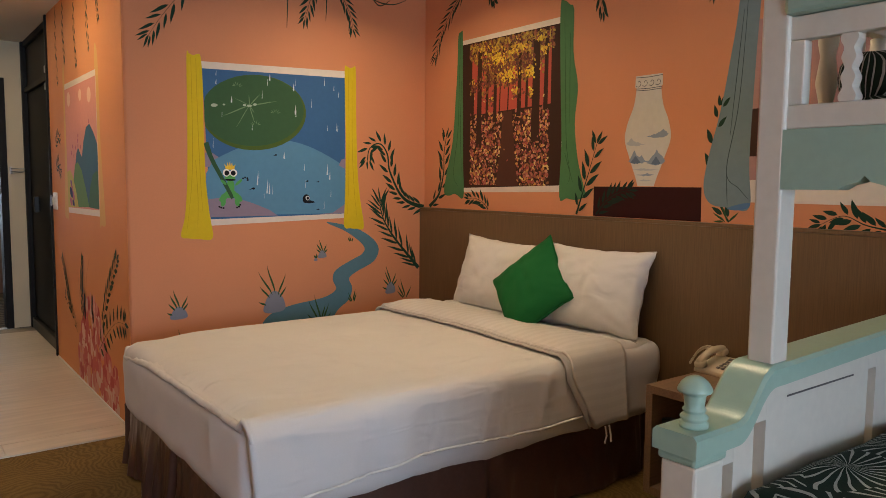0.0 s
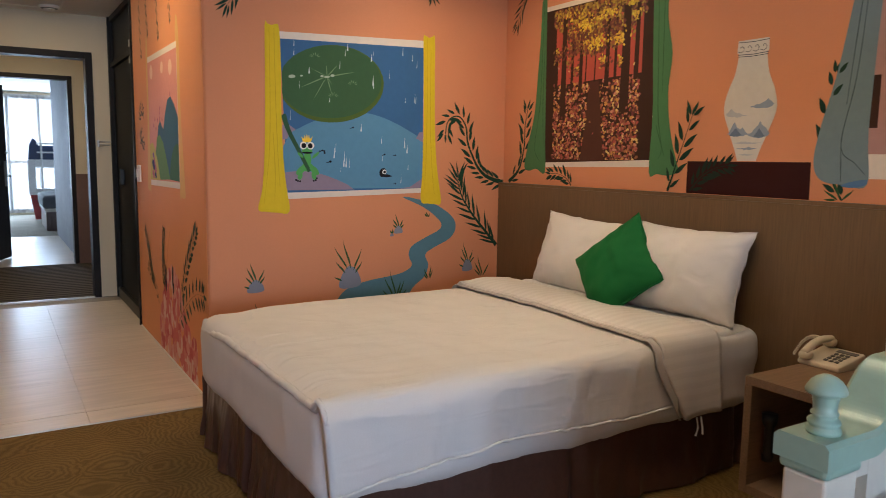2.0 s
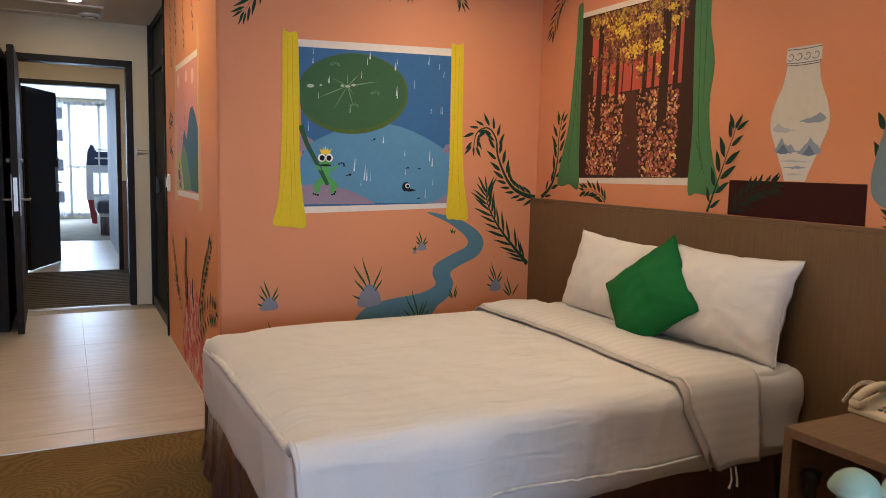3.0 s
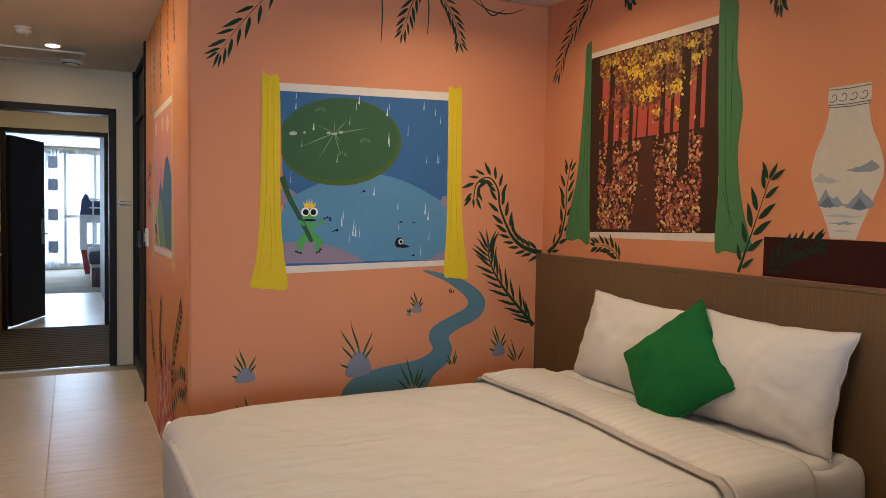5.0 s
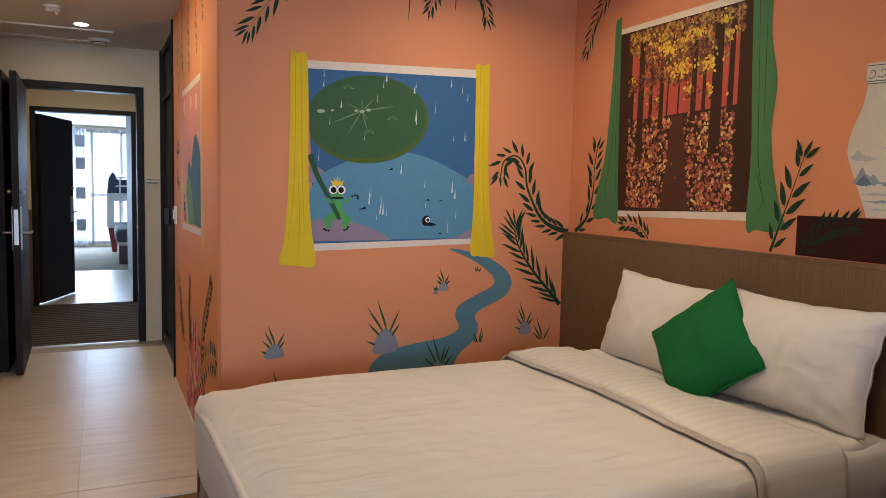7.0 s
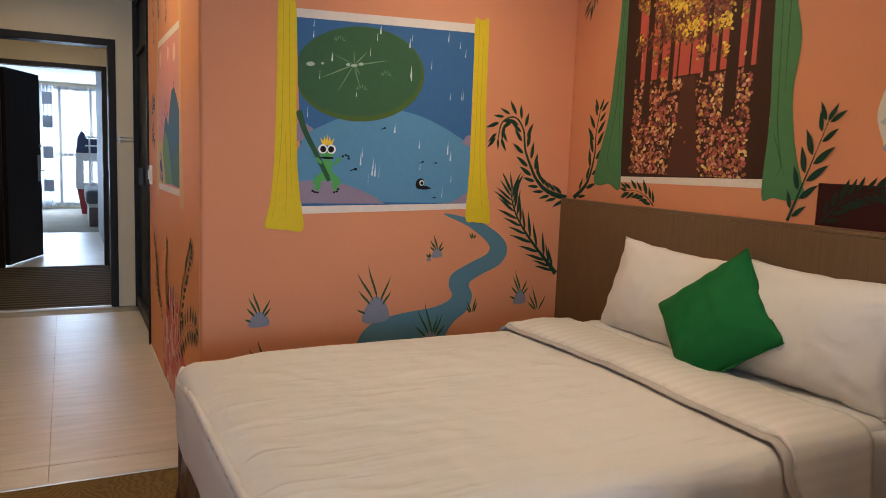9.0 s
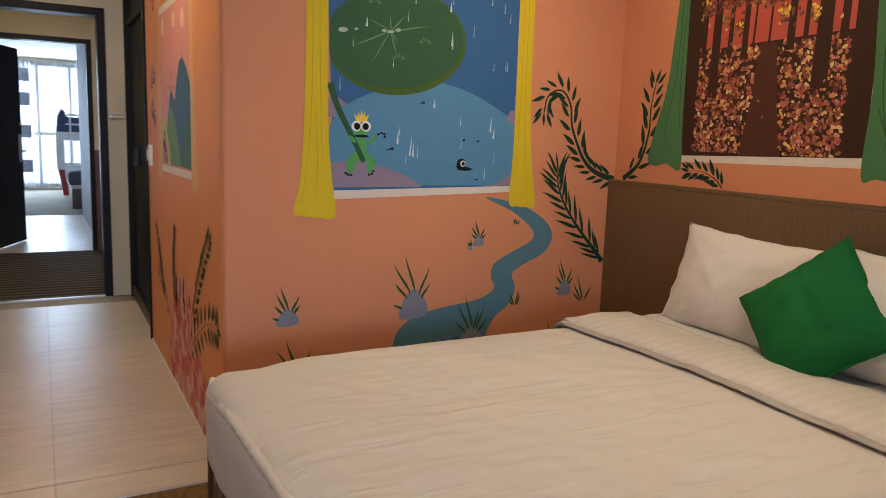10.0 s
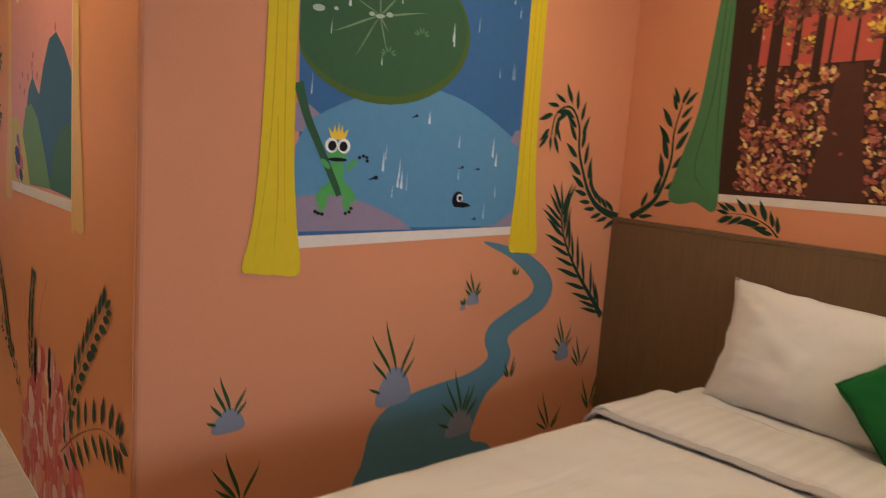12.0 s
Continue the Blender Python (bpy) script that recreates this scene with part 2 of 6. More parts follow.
def add_wrinkles(m, scale, strength, stretch):
    """Soft creases on top of the weave."""
    n, ln = m.node_tree.nodes, m.node_tree.links
    geo, mp, tex, bp = n.new("ShaderNodeNewGeometry"), n.new("ShaderNodeMapping"), n.new("ShaderNodeTexNoise"), n.new("ShaderNodeBump")
    mp.inputs["Scale"].default_value = stretch
    tex.noise_type = "RIDGED_MULTIFRACTAL"
    tex.inputs["Scale"].default_value, tex.inputs["Detail"].default_value, tex.inputs["Distortion"].default_value = scale, 2.5, 0.7
    bp.inputs["Strength"].default_value, bp.inputs["Distance"].default_value = strength, 0.012
    ln.new(geo.outputs["Position"], mp.inputs["Vector"])
    ln.new(mp.outputs[0], tex.inputs["Vector"])
    ln.new(tex.outputs["Fac"], bp.inputs["Height"])
    fine = next(x for x in n if x.type == "BUMP" and x != bp and not x.inputs["Normal"].is_linked)
    ln.new(bp.outputs[0], fine.inputs["Normal"])


add_wrinkles(M_LINEN, 3.0, 0.5, (1.0, 2.2, 1.0))
add_wrinkles(M_LINEN, 5.0, 0.5, (0.8, 6.0, 4.0))
add_wrinkles(M_STRIPELINEN, 4.0, 0.35, (1.0, 2.2, 1.0))
add_wrinkles(M_SHEET, 4.0, 0.7, (1.5, 1.5, 0.7))
add_wrinkles(M_GREENCUSH, 6.0, 1.0, (1.0, 1.0, 1.0))
add_wrinkles(M_SKIRT, 3.5, 0.8, (3.0, 3.0, 0.7))
M_PILLOW = material("white_pillow_cotton", (0.70, 0.685, 0.66), 0.85, grain=0.03, scale=300, bump=0.12, stain=0.03, spec=0.2, depth=0.003)
add_wrinkles(M_PILLOW, 4.0, 0.7, (1.0, 2.0, 1.0))
add_wrinkles(M_PILLOW, 9.0, 0.4, (1.0, 1.0, 1.8))
# linen edge whose grey partly stands in for shadow at the fold
M_FLANGE = material("shadow_grey_linen_edge", (0.46, 0.44, 0.42), 0.85, grain=0.03, scale=300, bump=0.12, spec=0.2, depth=0.003)
PAINTS = {}


def paint(name, colour, rough=0.6):
    if name not in PAINTS:
        PAINTS[name] = material(name + "_mural_paint", colour, rough, spec=0.15, grain=0.03, scale=34, bump=0.08, stain=0.03, depth=0.002)
    return PAINTS[name]


# ---- builders ----
def thing(name, label, category, place=(0, 0, 0), group="", kind=""):
    ob = new(name)
    ob.location = place
    ob.empty_display_size = 0.1
    return tagged(ob, label, category, group, kind)


def mesh_from(bm, name, mat, smooth=False):
    me = bpy.data.meshes.new(name)
    bmesh.ops.recalc_face_normals(bm, faces=bm.faces)
    bm.to_mesh(me)
    bm.free()
    for p in me.polygons:
        p.use_smooth = smooth
    me.materials.append(mat)
    return me


def part(name, bm, mat, parent=None, label="", smooth=False):
    """One bmesh, in world metres, as one mesh object under a thing or a part."""
    ob = new(name, mesh_from(bm, name, mat, smooth))
    if parent is not None:
        ob.parent = parent
        bpy.context.view_layer.update()
        ob.matrix_parent_inverse = parent.matrix_world.inverted()
    if label:
        ob["label"] = label
    return ob


def box(bm, lo, hi, bevel=0.0, seg=2, m=None):
    made = bmesh.ops.create_cube(bm, size=1.0)["verts"]
    c = [(a + b) / 2 for a, b in zip(lo, hi)]
    d = [abs(b - a) for a, b in zip(lo, hi)]
    for v in made:
        v.co = Vector((c[0] + v.co.x * d[0], c[1] + v.co.y * d[1], c[2] + v.co.z * d[2]))
    if bevel:
        edges = list({e for v in made for e in v.link_edges})
        out = bmesh.ops.bevel(bm, geom=edges, offset=bevel, segments=seg, affect="EDGES", profile=0.5)
        made = list({v for f in out["faces"] for v in f.verts} | {v for v in made if v.is_valid})
    if m is not None:
        for v in made:
            v.co = m @ v.co
    return bm


def boxes(*specs, bevel=0.0, seg=2, m=None):
    bm = bmesh.new()
    for lo, hi in specs:
        box(bm, lo, hi, bevel, seg, m)
    return bm


def lathe(profile, place, steps=24, axis="z"):
    """A turned shape out of (radius, height) pairs."""
    bm = bmesh.new()
    rings = []
    for r, h in profile:
        ring = []
        for k in range(steps):
            a = 2 * math.pi * k / steps
            p = (r * math.cos(a), r * math.sin(a), h)
            p = p if axis == "z" else ((h, p[0], p[1]) if axis == "x" else (p[0], h, p[1]))
            ring.append(bm.verts.new(Vector(place) + Vector(p)))
        rings.append(ring)
    for a, b in zip(rings, rings[1:]):
        for k in range(steps):
            bm.faces.new((a[k], a[(k + 1) % steps], b[(k + 1) % steps], b[k]))
    bm.faces.new(rings[0])
    bm.faces.new(rings[-1])
    return bm


def tube(points, radius, steps=8):
    bm = bmesh.new()
    pts = [Vector(p) for p in points]
    rings = []
    for i, p in enumerate(pts):
        d = (pts[min(i + 1, len(pts) - 1)] - pts[max(i - 1, 0)]).normalized()
        side = d.cross(Vector((0.13, 0.21, 1))).normalized()
        up = side.cross(d)
        rings.append([bm.verts.new(p + radius * (math.cos(2 * math.pi * k / steps) * side + math.sin(2 * math.pi * k / steps) * up)) for k in range(steps)])
    for a, b in zip(rings, rings[1:]):
        for k in range(steps):
            bm.faces.new((a[k], a[(k + 1) % steps], b[(k + 1) % steps], b[k]))
    bm.faces.new(rings[0])
    bm.faces.new(rings[-1])
    return bm


def spline(pts, n=8, closed=False):
    """A smooth curve through a few points of a plane."""
    out, k = [], len(pts)
    for i in range(k if closed else k - 1):
        p = [pts[(i + j) % k] if closed else pts[min(max(i + j, 0), k - 1)] for j in (-1, 0, 1, 2)]
        for s in range(n):
            t = s / n
            out.append(tuple(0.5 * (2 * b + (c - a) * t + (2 * a - 5 * b + 4 * c - d) * t * t + (3 * b - a - 3 * c + d) * t ** 3)
                             for a, b, c, d in zip(*p)))
    if not closed:
        out.append(tuple(pts[-1]))
    return out


# planes of the three painted walls: u along the wall, v up, d out into the room
FROG_Y, HEAD_X, HALL_X = 5.86, 4.05, 2.22


def frog_wall(u, v, d):
    return Vector((u, FROG_Y - 0.28 * d, v))


def head_wall(u, v, d):
    return Vector((HEAD_X - 0.28 * d, u, v))


def hall_wall(u, v, d):
    return Vector((HALL_X - 0.003 - 0.28 * d, u, v))


def shape(bm, wall, pts, d):
    f = bm.faces.new([bm.verts.new(wall(u, v, d)) for u, v in pts])
    f.normal_update()
    bmesh.ops.triangulate(bm, faces=[f])
    return bm


def patch(name, wall, pts, d, mat, parent, smooth_n=0, label=""):
    bm = bmesh.new()
    shape(bm, wall, spline(pts, smooth_n, True) if smooth_n else pts, d)
    return part(name, bm, mat, parent, label)


def oval(cu, cv, ru, rv, turn=0.0, n=28):
    c, s = math.cos(turn), math.sin(turn)
    return [(cu + ru * math.cos(a) * c - rv * math.sin(a) * s, cv + ru * math.cos(a) * s + rv * math.sin(a) * c)
            for a in (2 * math.pi * k / n for k in range(n))]


def ribbon(bm, wall, pts, widths, d):
    left, right = [], []
    for i, p in enumerate(pts):
        a, b = pts[max(i - 1, 0)], pts[min(i + 1, len(pts) - 1)]
        t = Vector((b[0] - a[0], b[1] - a[1])).normalized()
        f = i / (len(pts) - 1) * (len(widths) - 1)
        k = min(int(f), len(widths) - 2)
        w = (widths[k] + (widths[k + 1] - widths[k]) * (f - k)) / 2
        left.append((p[0] - t.y * w, p[1] + t.x * w))
        right.append((p[0] + t.y * w, p[1] - t.x * w))
    lv, rv = [bm.verts.new(wall(*q, d)) for q in left], [bm.verts.new(wall(*q, d)) for q in right]
    for i in range(len(lv) - 1):
        bm.faces.new((lv[i], lv[i + 1], rv[i + 1], rv[i]))
    return bm


def leaf(bm, wall, u, v, angle, length, width, d, bend=0.15):
    """A painted leaf: a pointed, slightly bent brush stroke."""
    c, s, n = math.cos(angle), math.sin(angle), 6
    top, low = [], []
    for i in range(n + 1):
        t = i / n
        w = width * math.sin(math.pi * t ** 0.75) / 2
        y = bend * length * math.sin(math.pi * t * 0.5) ** 2
        top.append((t * length, y + w))
        low.append((t * length, y - w))
    pts = top + low[-2:0:-1]
    shape(bm, wall, [(u + x * c - y * s, v + x * s + y * c) for x, y in pts], d)


M_VINE = paint("dark_green", (0.012, 0.045, 0.026))
M_VINE2 = paint("leaf_green", (0.03, 0.085, 0.03))


def frond(name, wall, pts, count, length, width, parent=None, angle=0.9, stem=0.008, d=0.004, mat=None, label="painted dark green leafy fern on the wall", taper=0.55, start=0.08, sides=(1, -1), gap=0.007):
    """A painted fern: a bent stem with pairs of leaves."""
    mat = mat or M_VINE
    th = parent or thing(name, label, "wall painting", wall(*pts[0], 0))
    line = spline(pts, 10)
    part("stem", ribbon(bmesh.new(), wall, line, [stem, stem * 0.62, stem * 0.4, stem * 0.25, stem * 0.2], d), mat, th)
    bm = bmesh.new()
    for i in range(count):
        t = start + (1 - start) * i / (count - 1)
        k = min(int(t * (len(line) - 1)), len(line) - 2)
        f = t * (len(line) - 1) - k
        u, v = (line[k][0] + (line[k + 1][0] - line[k][0]) * f, line[k][1] + (line[k + 1][1] - line[k][1]) * f)
        a = math.atan2(line[k + 1][1] - line[k][1], line[k + 1][0] - line[k][0])
        size = (1 - taper * abs(t - 0.4)) * random.uniform(0.85, 1.12)
        for side in sides:
            if side < 0 and k + 1 < len(line):
                f2 = min(1.0, t + 0.4 / count)
                k = min(int(f2 * (len(line) - 1)), len(line) - 2)
                g = f2 * (len(line) - 1) - k
                u, v = (line[k][0] + (line[k + 1][0] - line[k][0]) * g, line[k][1] + (line[k + 1][1] - line[k][1]) * g)
            b = a + side * math.pi / 2
            leaf(bm, wall, u + gap * math.cos(b), v + gap * math.sin(b), a + side * (angle + random.uniform(-0.12, 0.12)), length * size, width * size, d + 0.0006 + 0.00012 * (2 * i + (side > 0)), bend=-0.12 * side)
    end = line[-1]
    a = math.atan2(end[1] - line[-2][1], end[0] - line[-2][0])
    leaf(bm, wall, end[0], end[1], a, length * 0.7, width * 0.7, d + 0.0005)
    part("leaves", bm, mat, th)
    return th


def tuft(name, wall, u, v, height, stone=None, blades=6, spread=0.9, label="painted grass tuft on the wall"):
    th = thing(name, label, "wall painting", wall(u, v, 0))
    if stone:
        w, h = stone
        patch("stone", wall, [(u - w, v - h * 0.5), (u - w * 0.75, v + h * 0.25), (u - w * 0.1, v + h * 0.75), (u + w * 0.65, v + h * 0.45), (u + w, v - h * 0.4), (u, v - h * 0.62)], 0.004,
              paint("stone_grey_blue", (0.22, 0.24, 0.30)), th, 6, "painted grey-blue stone")
    side = -1 if random.random() < 0.3 else 1
    for i in range(blades):
        dx, a, size = ((0.1, 1.68, 1.0), (-0.25, 1.92, 0.8), (0.4, 1.28, 0.68), (-0.55, 2.2, 0.48), (0.6, 1.05, 0.42), (-0.95, 2.6, 0.30), (0.2, 1.45, 0.55))[i % 7]
        a = math.pi / 2 + side * spread * (a - math.pi / 2) + random.uniform(-0.08, 0.08)
        w, h = stone or (0.03, 0.0)
        bm = bmesh.new()
        leaf(bm, wall, u + side * dx * w * 0.8, v + h * (0.55 - 0.75 * dx * dx), a, height * size * random.uniform(0.9, 1.05), 0.0085 + 0.012 * height, 0.005 + 0.0003 * i, bend=0.16 if a > math.pi / 2 else -0.16)
        part("blade", bm, M_VINE2, th)
    return th


# ---- setting ----
def structure(name, bm, mat, label, parent=None):
    return tagged(part(name, bm, mat, parent, smooth=False), label, "", "", "structure")


T = 0.12
structure("wall_mural_window", boxes(((HALL_X, FROG_Y, 0), (HEAD_X + T, FROG_Y + T, 2.45)), bevel=0.014, seg=3), M_WALL, "salmon orange painted wall with a painted window scene")
structure("wall_headboard", boxes(((HEAD_X, -2.2, 0), (HEAD_X + T, FROG_Y - 0.002, 2.45))), M_WALL, "salmon orange painted wall behind the headboard")
structure("wall_hall", boxes(((HALL_X + 0.003, FROG_Y + T + 0.001, 0), (HALL_X + T, 7.9, 2.45))), M_HALLWALL, "orange painted hall wall")
structure("wall_hall_skin", boxes(((HALL_X - 0.0025, FROG_Y + 0.015, 0), (HALL_X + 0.002, 7.896, 2.45))), M_HALLWALL, "orange paint on the hall wall")
structure("wall_hall_west", boxes(((0.93, 5.83, 0), (1.05, 9.25, 2.45))), M_CREAM, "cream painted hall wall")
structure("wall_west", boxes(((-0.42, -2.2, 0), (-0.3, 5.95, 2.45))), M_WALL, "plain painted room wall")
structure("wall_corner_west", boxes(((-0.3, 5.83, 0), (0.93, 5.95, 2.45))), M_CREAM, "plain cream wall")
structure("wall_south", boxes(((-0.42, -2.32, 0), (-0.2, -2.2, 2.45)), ((1.9, -2.32, 0), (4.17, -2.2, 2.45)), ((-0.2, -2.32, 0), (1.9, -2.2, 0.45)), ((-0.2, -2.32, 2.25), (1.9, -2.2, 2.45))), M_CREAM, "plain wall round the room's window")
structure("ceiling", boxes(((-0.42, -2.32, 2.45), (4.17, 9.25, 2.55))), M_CEIL, "white painted ceiling")
structure("wall_entry", boxes(((0.93, 9.25, 0), (1.15, 9.4, 2.55)), ((2.1, 9.25, 0), (4.2, 9.4, 2.55)), ((1.15, 9.25, 2.14), (2.1, 9.4, 2.55)), ((-2, 9.28, 0), (0.93, 9.4, 2.55))), M_CREAM, "cream wall round the entry door")
structure("carpet_floor", boxes(((-0.42, -2.32, -0.1), (4.17, 5.825, 0.0))), M_CARPET, "olive brown patterned carpet")
structure("floor", boxes(((0.93, 5.825, -0.1), (2.36, 9.26, -0.006))), M_GROUT, "grout bed of the pale tiled hall floor")
structure("threshold_trim", boxes(((0.93, 5.822, -0.02), (2.22, 5.838, 0.004)), bevel=0.002), M_METAL, "thin metal strip between carpet and tiles")
# pale strip puts the skirting's lit edge line into colour
structure("baseboard", boxes(((2.2105, 5.88, 0.0), (2.2165, 7.89, 0.012)), bevel=0.002, seg=1), M_PLATE, "thin pale strip for the lit edge at the foot of the hall wall")
structure("sill_trim", boxes(((1.16, 9.255, -0.03), (2.09, 9.30, 0.006)), bevel=0.003), M_METAL, "metal door sill strip")
structure("corridor_floor", boxes(((-2, 9.26, -0.1), (5, 11.6, -0.001))), M_STRIPE, "dark striped corridor carpet")
structure("corridor_ceiling", boxes(((-2, 9.4, 2.36), (5, 11.58, 2.5))), M_CEIL, "white corridor ceiling")
structure("corridor_end_west", boxes(((-2.1, 9.28, 0), (-2, 11.7, 2.5))), M_CREAM, "cream corridor wall")
structure("corridor_end_east", boxes(((5, 9.28, 0), (5.1, 11.7, 2.5))), M_CREAM, "cream corridor wall")
structure("wall_corridor", boxes(((-2, 11.58, 1.04), (1.10, 11.7, 2.6)), ((2.14, 11.58, 1.04), (5, 11.7, 2.6)), ((1.10, 11.58, 2.14), (2.14, 11.7, 2.6))), M_CREAM, "cream corridor wall above a brown wainscot")
structure("wainscot", boxes(((-2, 11.572, 0), (1.10, 11.7, 1.04)), ((2.14, 11.572, 0), (5, 11.7, 1.04))), M_BROWNWAINS, "brown corridor wainscot")
structure("wall_corridor_near", boxes(((2.1, 9.4, 0), (5, 9.41, 2.36)), ((-2, 9.4, 0), (1.15, 9.41, 2.36))), M_CREAM, "cream corridor wall")


def door_frame(name, x0, x1, y0, y1, top, label, w=0.055):
    bm = boxes(((x0, y0, 0), (x0 + w, y1, top)), ((x1 - w, y0, 0), (x1, y1, top)), ((x0 + w, y0, top - w), (x1 - w, y1, top)), bevel=0.004)
    return structure(name, bm, M_DOOR, label)


door_frame("door_frame_1", 1.15, 2.1, 9.235, 9.415, 2.14, "dark wooden frame of the entry door")
door_frame("door_frame_2", 1.10, 2.14, 11.56, 11.715, 2.14, "dark wooden frame of the opposite door", 0.048)


def lever(bm_parent, place, side, along, label="steel door lever"):
    """A lever handle: rose, neck and grip; side is the way off the leaf, along the way of the grip."""
    p, s, a = Vector(place), Vector(side), Vector(along)
    part("door_handle", tube([p, p + 0.05 * s, p + 0.055 * s + 0.02 * a, p + 0.055 * s + 0.12 * a], 0.009), M_METAL, bm_parent, label, True)


def door_leaf(name, hinge, angle, width, height, label, plate_edge):
    th = thing(name, label, "door", (hinge[0], hinge[1], 0.01), kind="structure")
    m = Matrix.Translation((hinge[0], hinge[1], 0.01)) @ Matrix.Rotation(radians(angle), 4, "Z")
    part("leaf", boxes(((0, -0.022, 0), (width, 0.022, height)), bevel=0.003, m=m), M_DOOR, th)
    side, along = m.to_3x3() @ Vector((0, 1, 0)), m.to_3x3() @ Vector((-1, 0, 0))
    for s in (1, -1):
        part("lock_plate", boxes(((width - 0.10, s * 0.0225, 0.86), (width - 0.03, s * 0.029, 1.16)), bevel=0.002, m=m), M_METAL, th, "brushed steel lock plate")
        lever(th, m @ Vector((width - 0.06, s * 0.029, 0.98)), s * side, along)
        part("deadbolt_knob", lathe([(0.016, 0), (0.016, 0.02), (0.01, 0.026)], (0, 0, 0), 16), M_METAL, th, "", True).matrix_world = m @ pose(width - 0.06, s * 0.029, 1.26, -90 * s)
    if plate_edge:
        part("latch_plate", boxes(((width, -0.013, 0.90), (width + 0.002, 0.013, 1.14)), m=m), M_METAL, th, "steel latch plate on the door's edge")
        part("latch", boxes(((width, -0.008, 0.98), (width + 0.012, 0.008, 1.02)), bevel=0.003, m=m), M_METAL, th)
    return th


door_leaf("door_1", (1.222, 9.225), -89, 0.935, 2.07, "dark espresso wooden entry door standing open", True)
door_leaf("door_2", (1.165, 11.70), 70, 0.86, 2.06, "dark wooden door standing open into the opposite room", False)

# plain dark box put in for the shaded interior behind the leaf
structure("dark_gap_box", boxes(((1.051, 8.45, 0), (1.16, 9.22, 2.1)), bevel=0.004), M_DOOR, "dark box standing in for the shaded interior behind the open door")

# bathroom door of dark glass in the hall wall
bath = thing("glass_door", "dark tinted glass bathroom door with a slim metal frame", "door", (2.27, 8.55, 0), kind="structure")
part("frame", boxes(((2.225, 7.9, 0.0), (2.335, 7.94, 2.448)), ((2.225, 9.19, 0.0), (2.335, 9.235, 2.448)), ((2.24, 7.94, 2.40), (2.32, 9.19, 2.448)), ((2.24, 7.94, 2.02), (2.32, 9.19, 2.06)), bevel=0.003), M_DARKMETAL, bath)
part("edge_post", boxes(((2.205, 7.897, 0.0), (2.224, 7.93, 2.448)), bevel=0.003), M_DARKMETAL, bath, "dark metal corner post")
part("pane", boxes(((2.262, 7.945, 0.10), (2.272, 9.185, 2.015))), M_DARKGLASS, bath, "dark tinted glass leaf")
part("transom", boxes(((2.262, 7.945, 2.065), (2.272, 9.185, 2.395))), M_DARKGLASS, bath, "dark tinted glass transom")
part("plinth", boxes(((2.235, 7.945, 0.0), (2.30, 9.185, 0.09)), bevel=0.004), M_BLACK, bath)
for z in (1.94, 2.06):
    part("hinge", boxes(((2.215, 7.99, z), (2.262, 8.05, z + 0.05)), bevel=0.004), M_METAL, bath)
part("door_handle", boxes(((2.225, 8.78, 1.02), (2.262, 8.83, 1.15)), bevel=0.006), M_BLACK, bath)
# its dark colour carries the lack of light behind the glass
structure("bath_wall", boxes(((2.36, 7.9, 0), (2.40, 9.25, 2.45))), M_DARKVOID, "wall behind the glass door, coloured dark as if unlit")

# the opposite room
structure("opposite_floor", boxes(((-1.2, 11.6, -0.1), (2.4, 14.97, 0.0)), bevel=0), M_TILE, "pale tiled floor of the opposite room")
structure("opposite_carpet", boxes(((-2.2, 14.97, -0.1), (5.2, 20.0, 0.002))), M_PALECARPET, "grey beige carpet of the opposite room")
structure("opposite_wall_east", boxes(((2.16, 11.7, 0), (2.25, 15.2, 2.6)), ((2.25, 15.08, 0), (5.2, 15.2, 2.6)), ((5.2, 15.08, 0), (5.3, 20, 2.6))), M_GREYWALL, "plain wall of the opposite room")
structure("opposite_wall_west", boxes(((-1.3, 11.7, 0), (-1.2, 15.0, 2.6)), ((-2.3, 15.0, 0), (-2.2, 20, 2.6)), ((-2.2, 14.9, 0), (-1.3, 15.0, 2.6))), M_CREAM, "plain wall of the opposite room")
structure("opposite_ceiling", boxes(((-2.3, 11.7, 2.5), (5.3, 20.0, 2.6))), M_CEIL, "white ceiling of the opposite room")
structure("opposite_window_wall", boxes(((-2.3, 19.6, 0), (-0.6, 19.75, 2.6)), ((3.9, 19.6, 0), (5.3, 19.75, 2.6)), ((-0.6, 19.6, 2.42), (3.9, 19.75, 2.6)), ((-0.6, 19.6, 0), (3.9, 19.75, 0.06))), M_CREAM, "wall round the opposite room's wide window")
structure("backdrop", boxes(((-8, 26, -2), (12, 26.1, 8))), M_SKYCARD, "hazy bright daylight outside the opposite window")
structure("room_backdrop", boxes(((-6, -6.1, -2), (8, -6, 6))), M_SKYCARD, "hazy bright daylight outside the room's window")


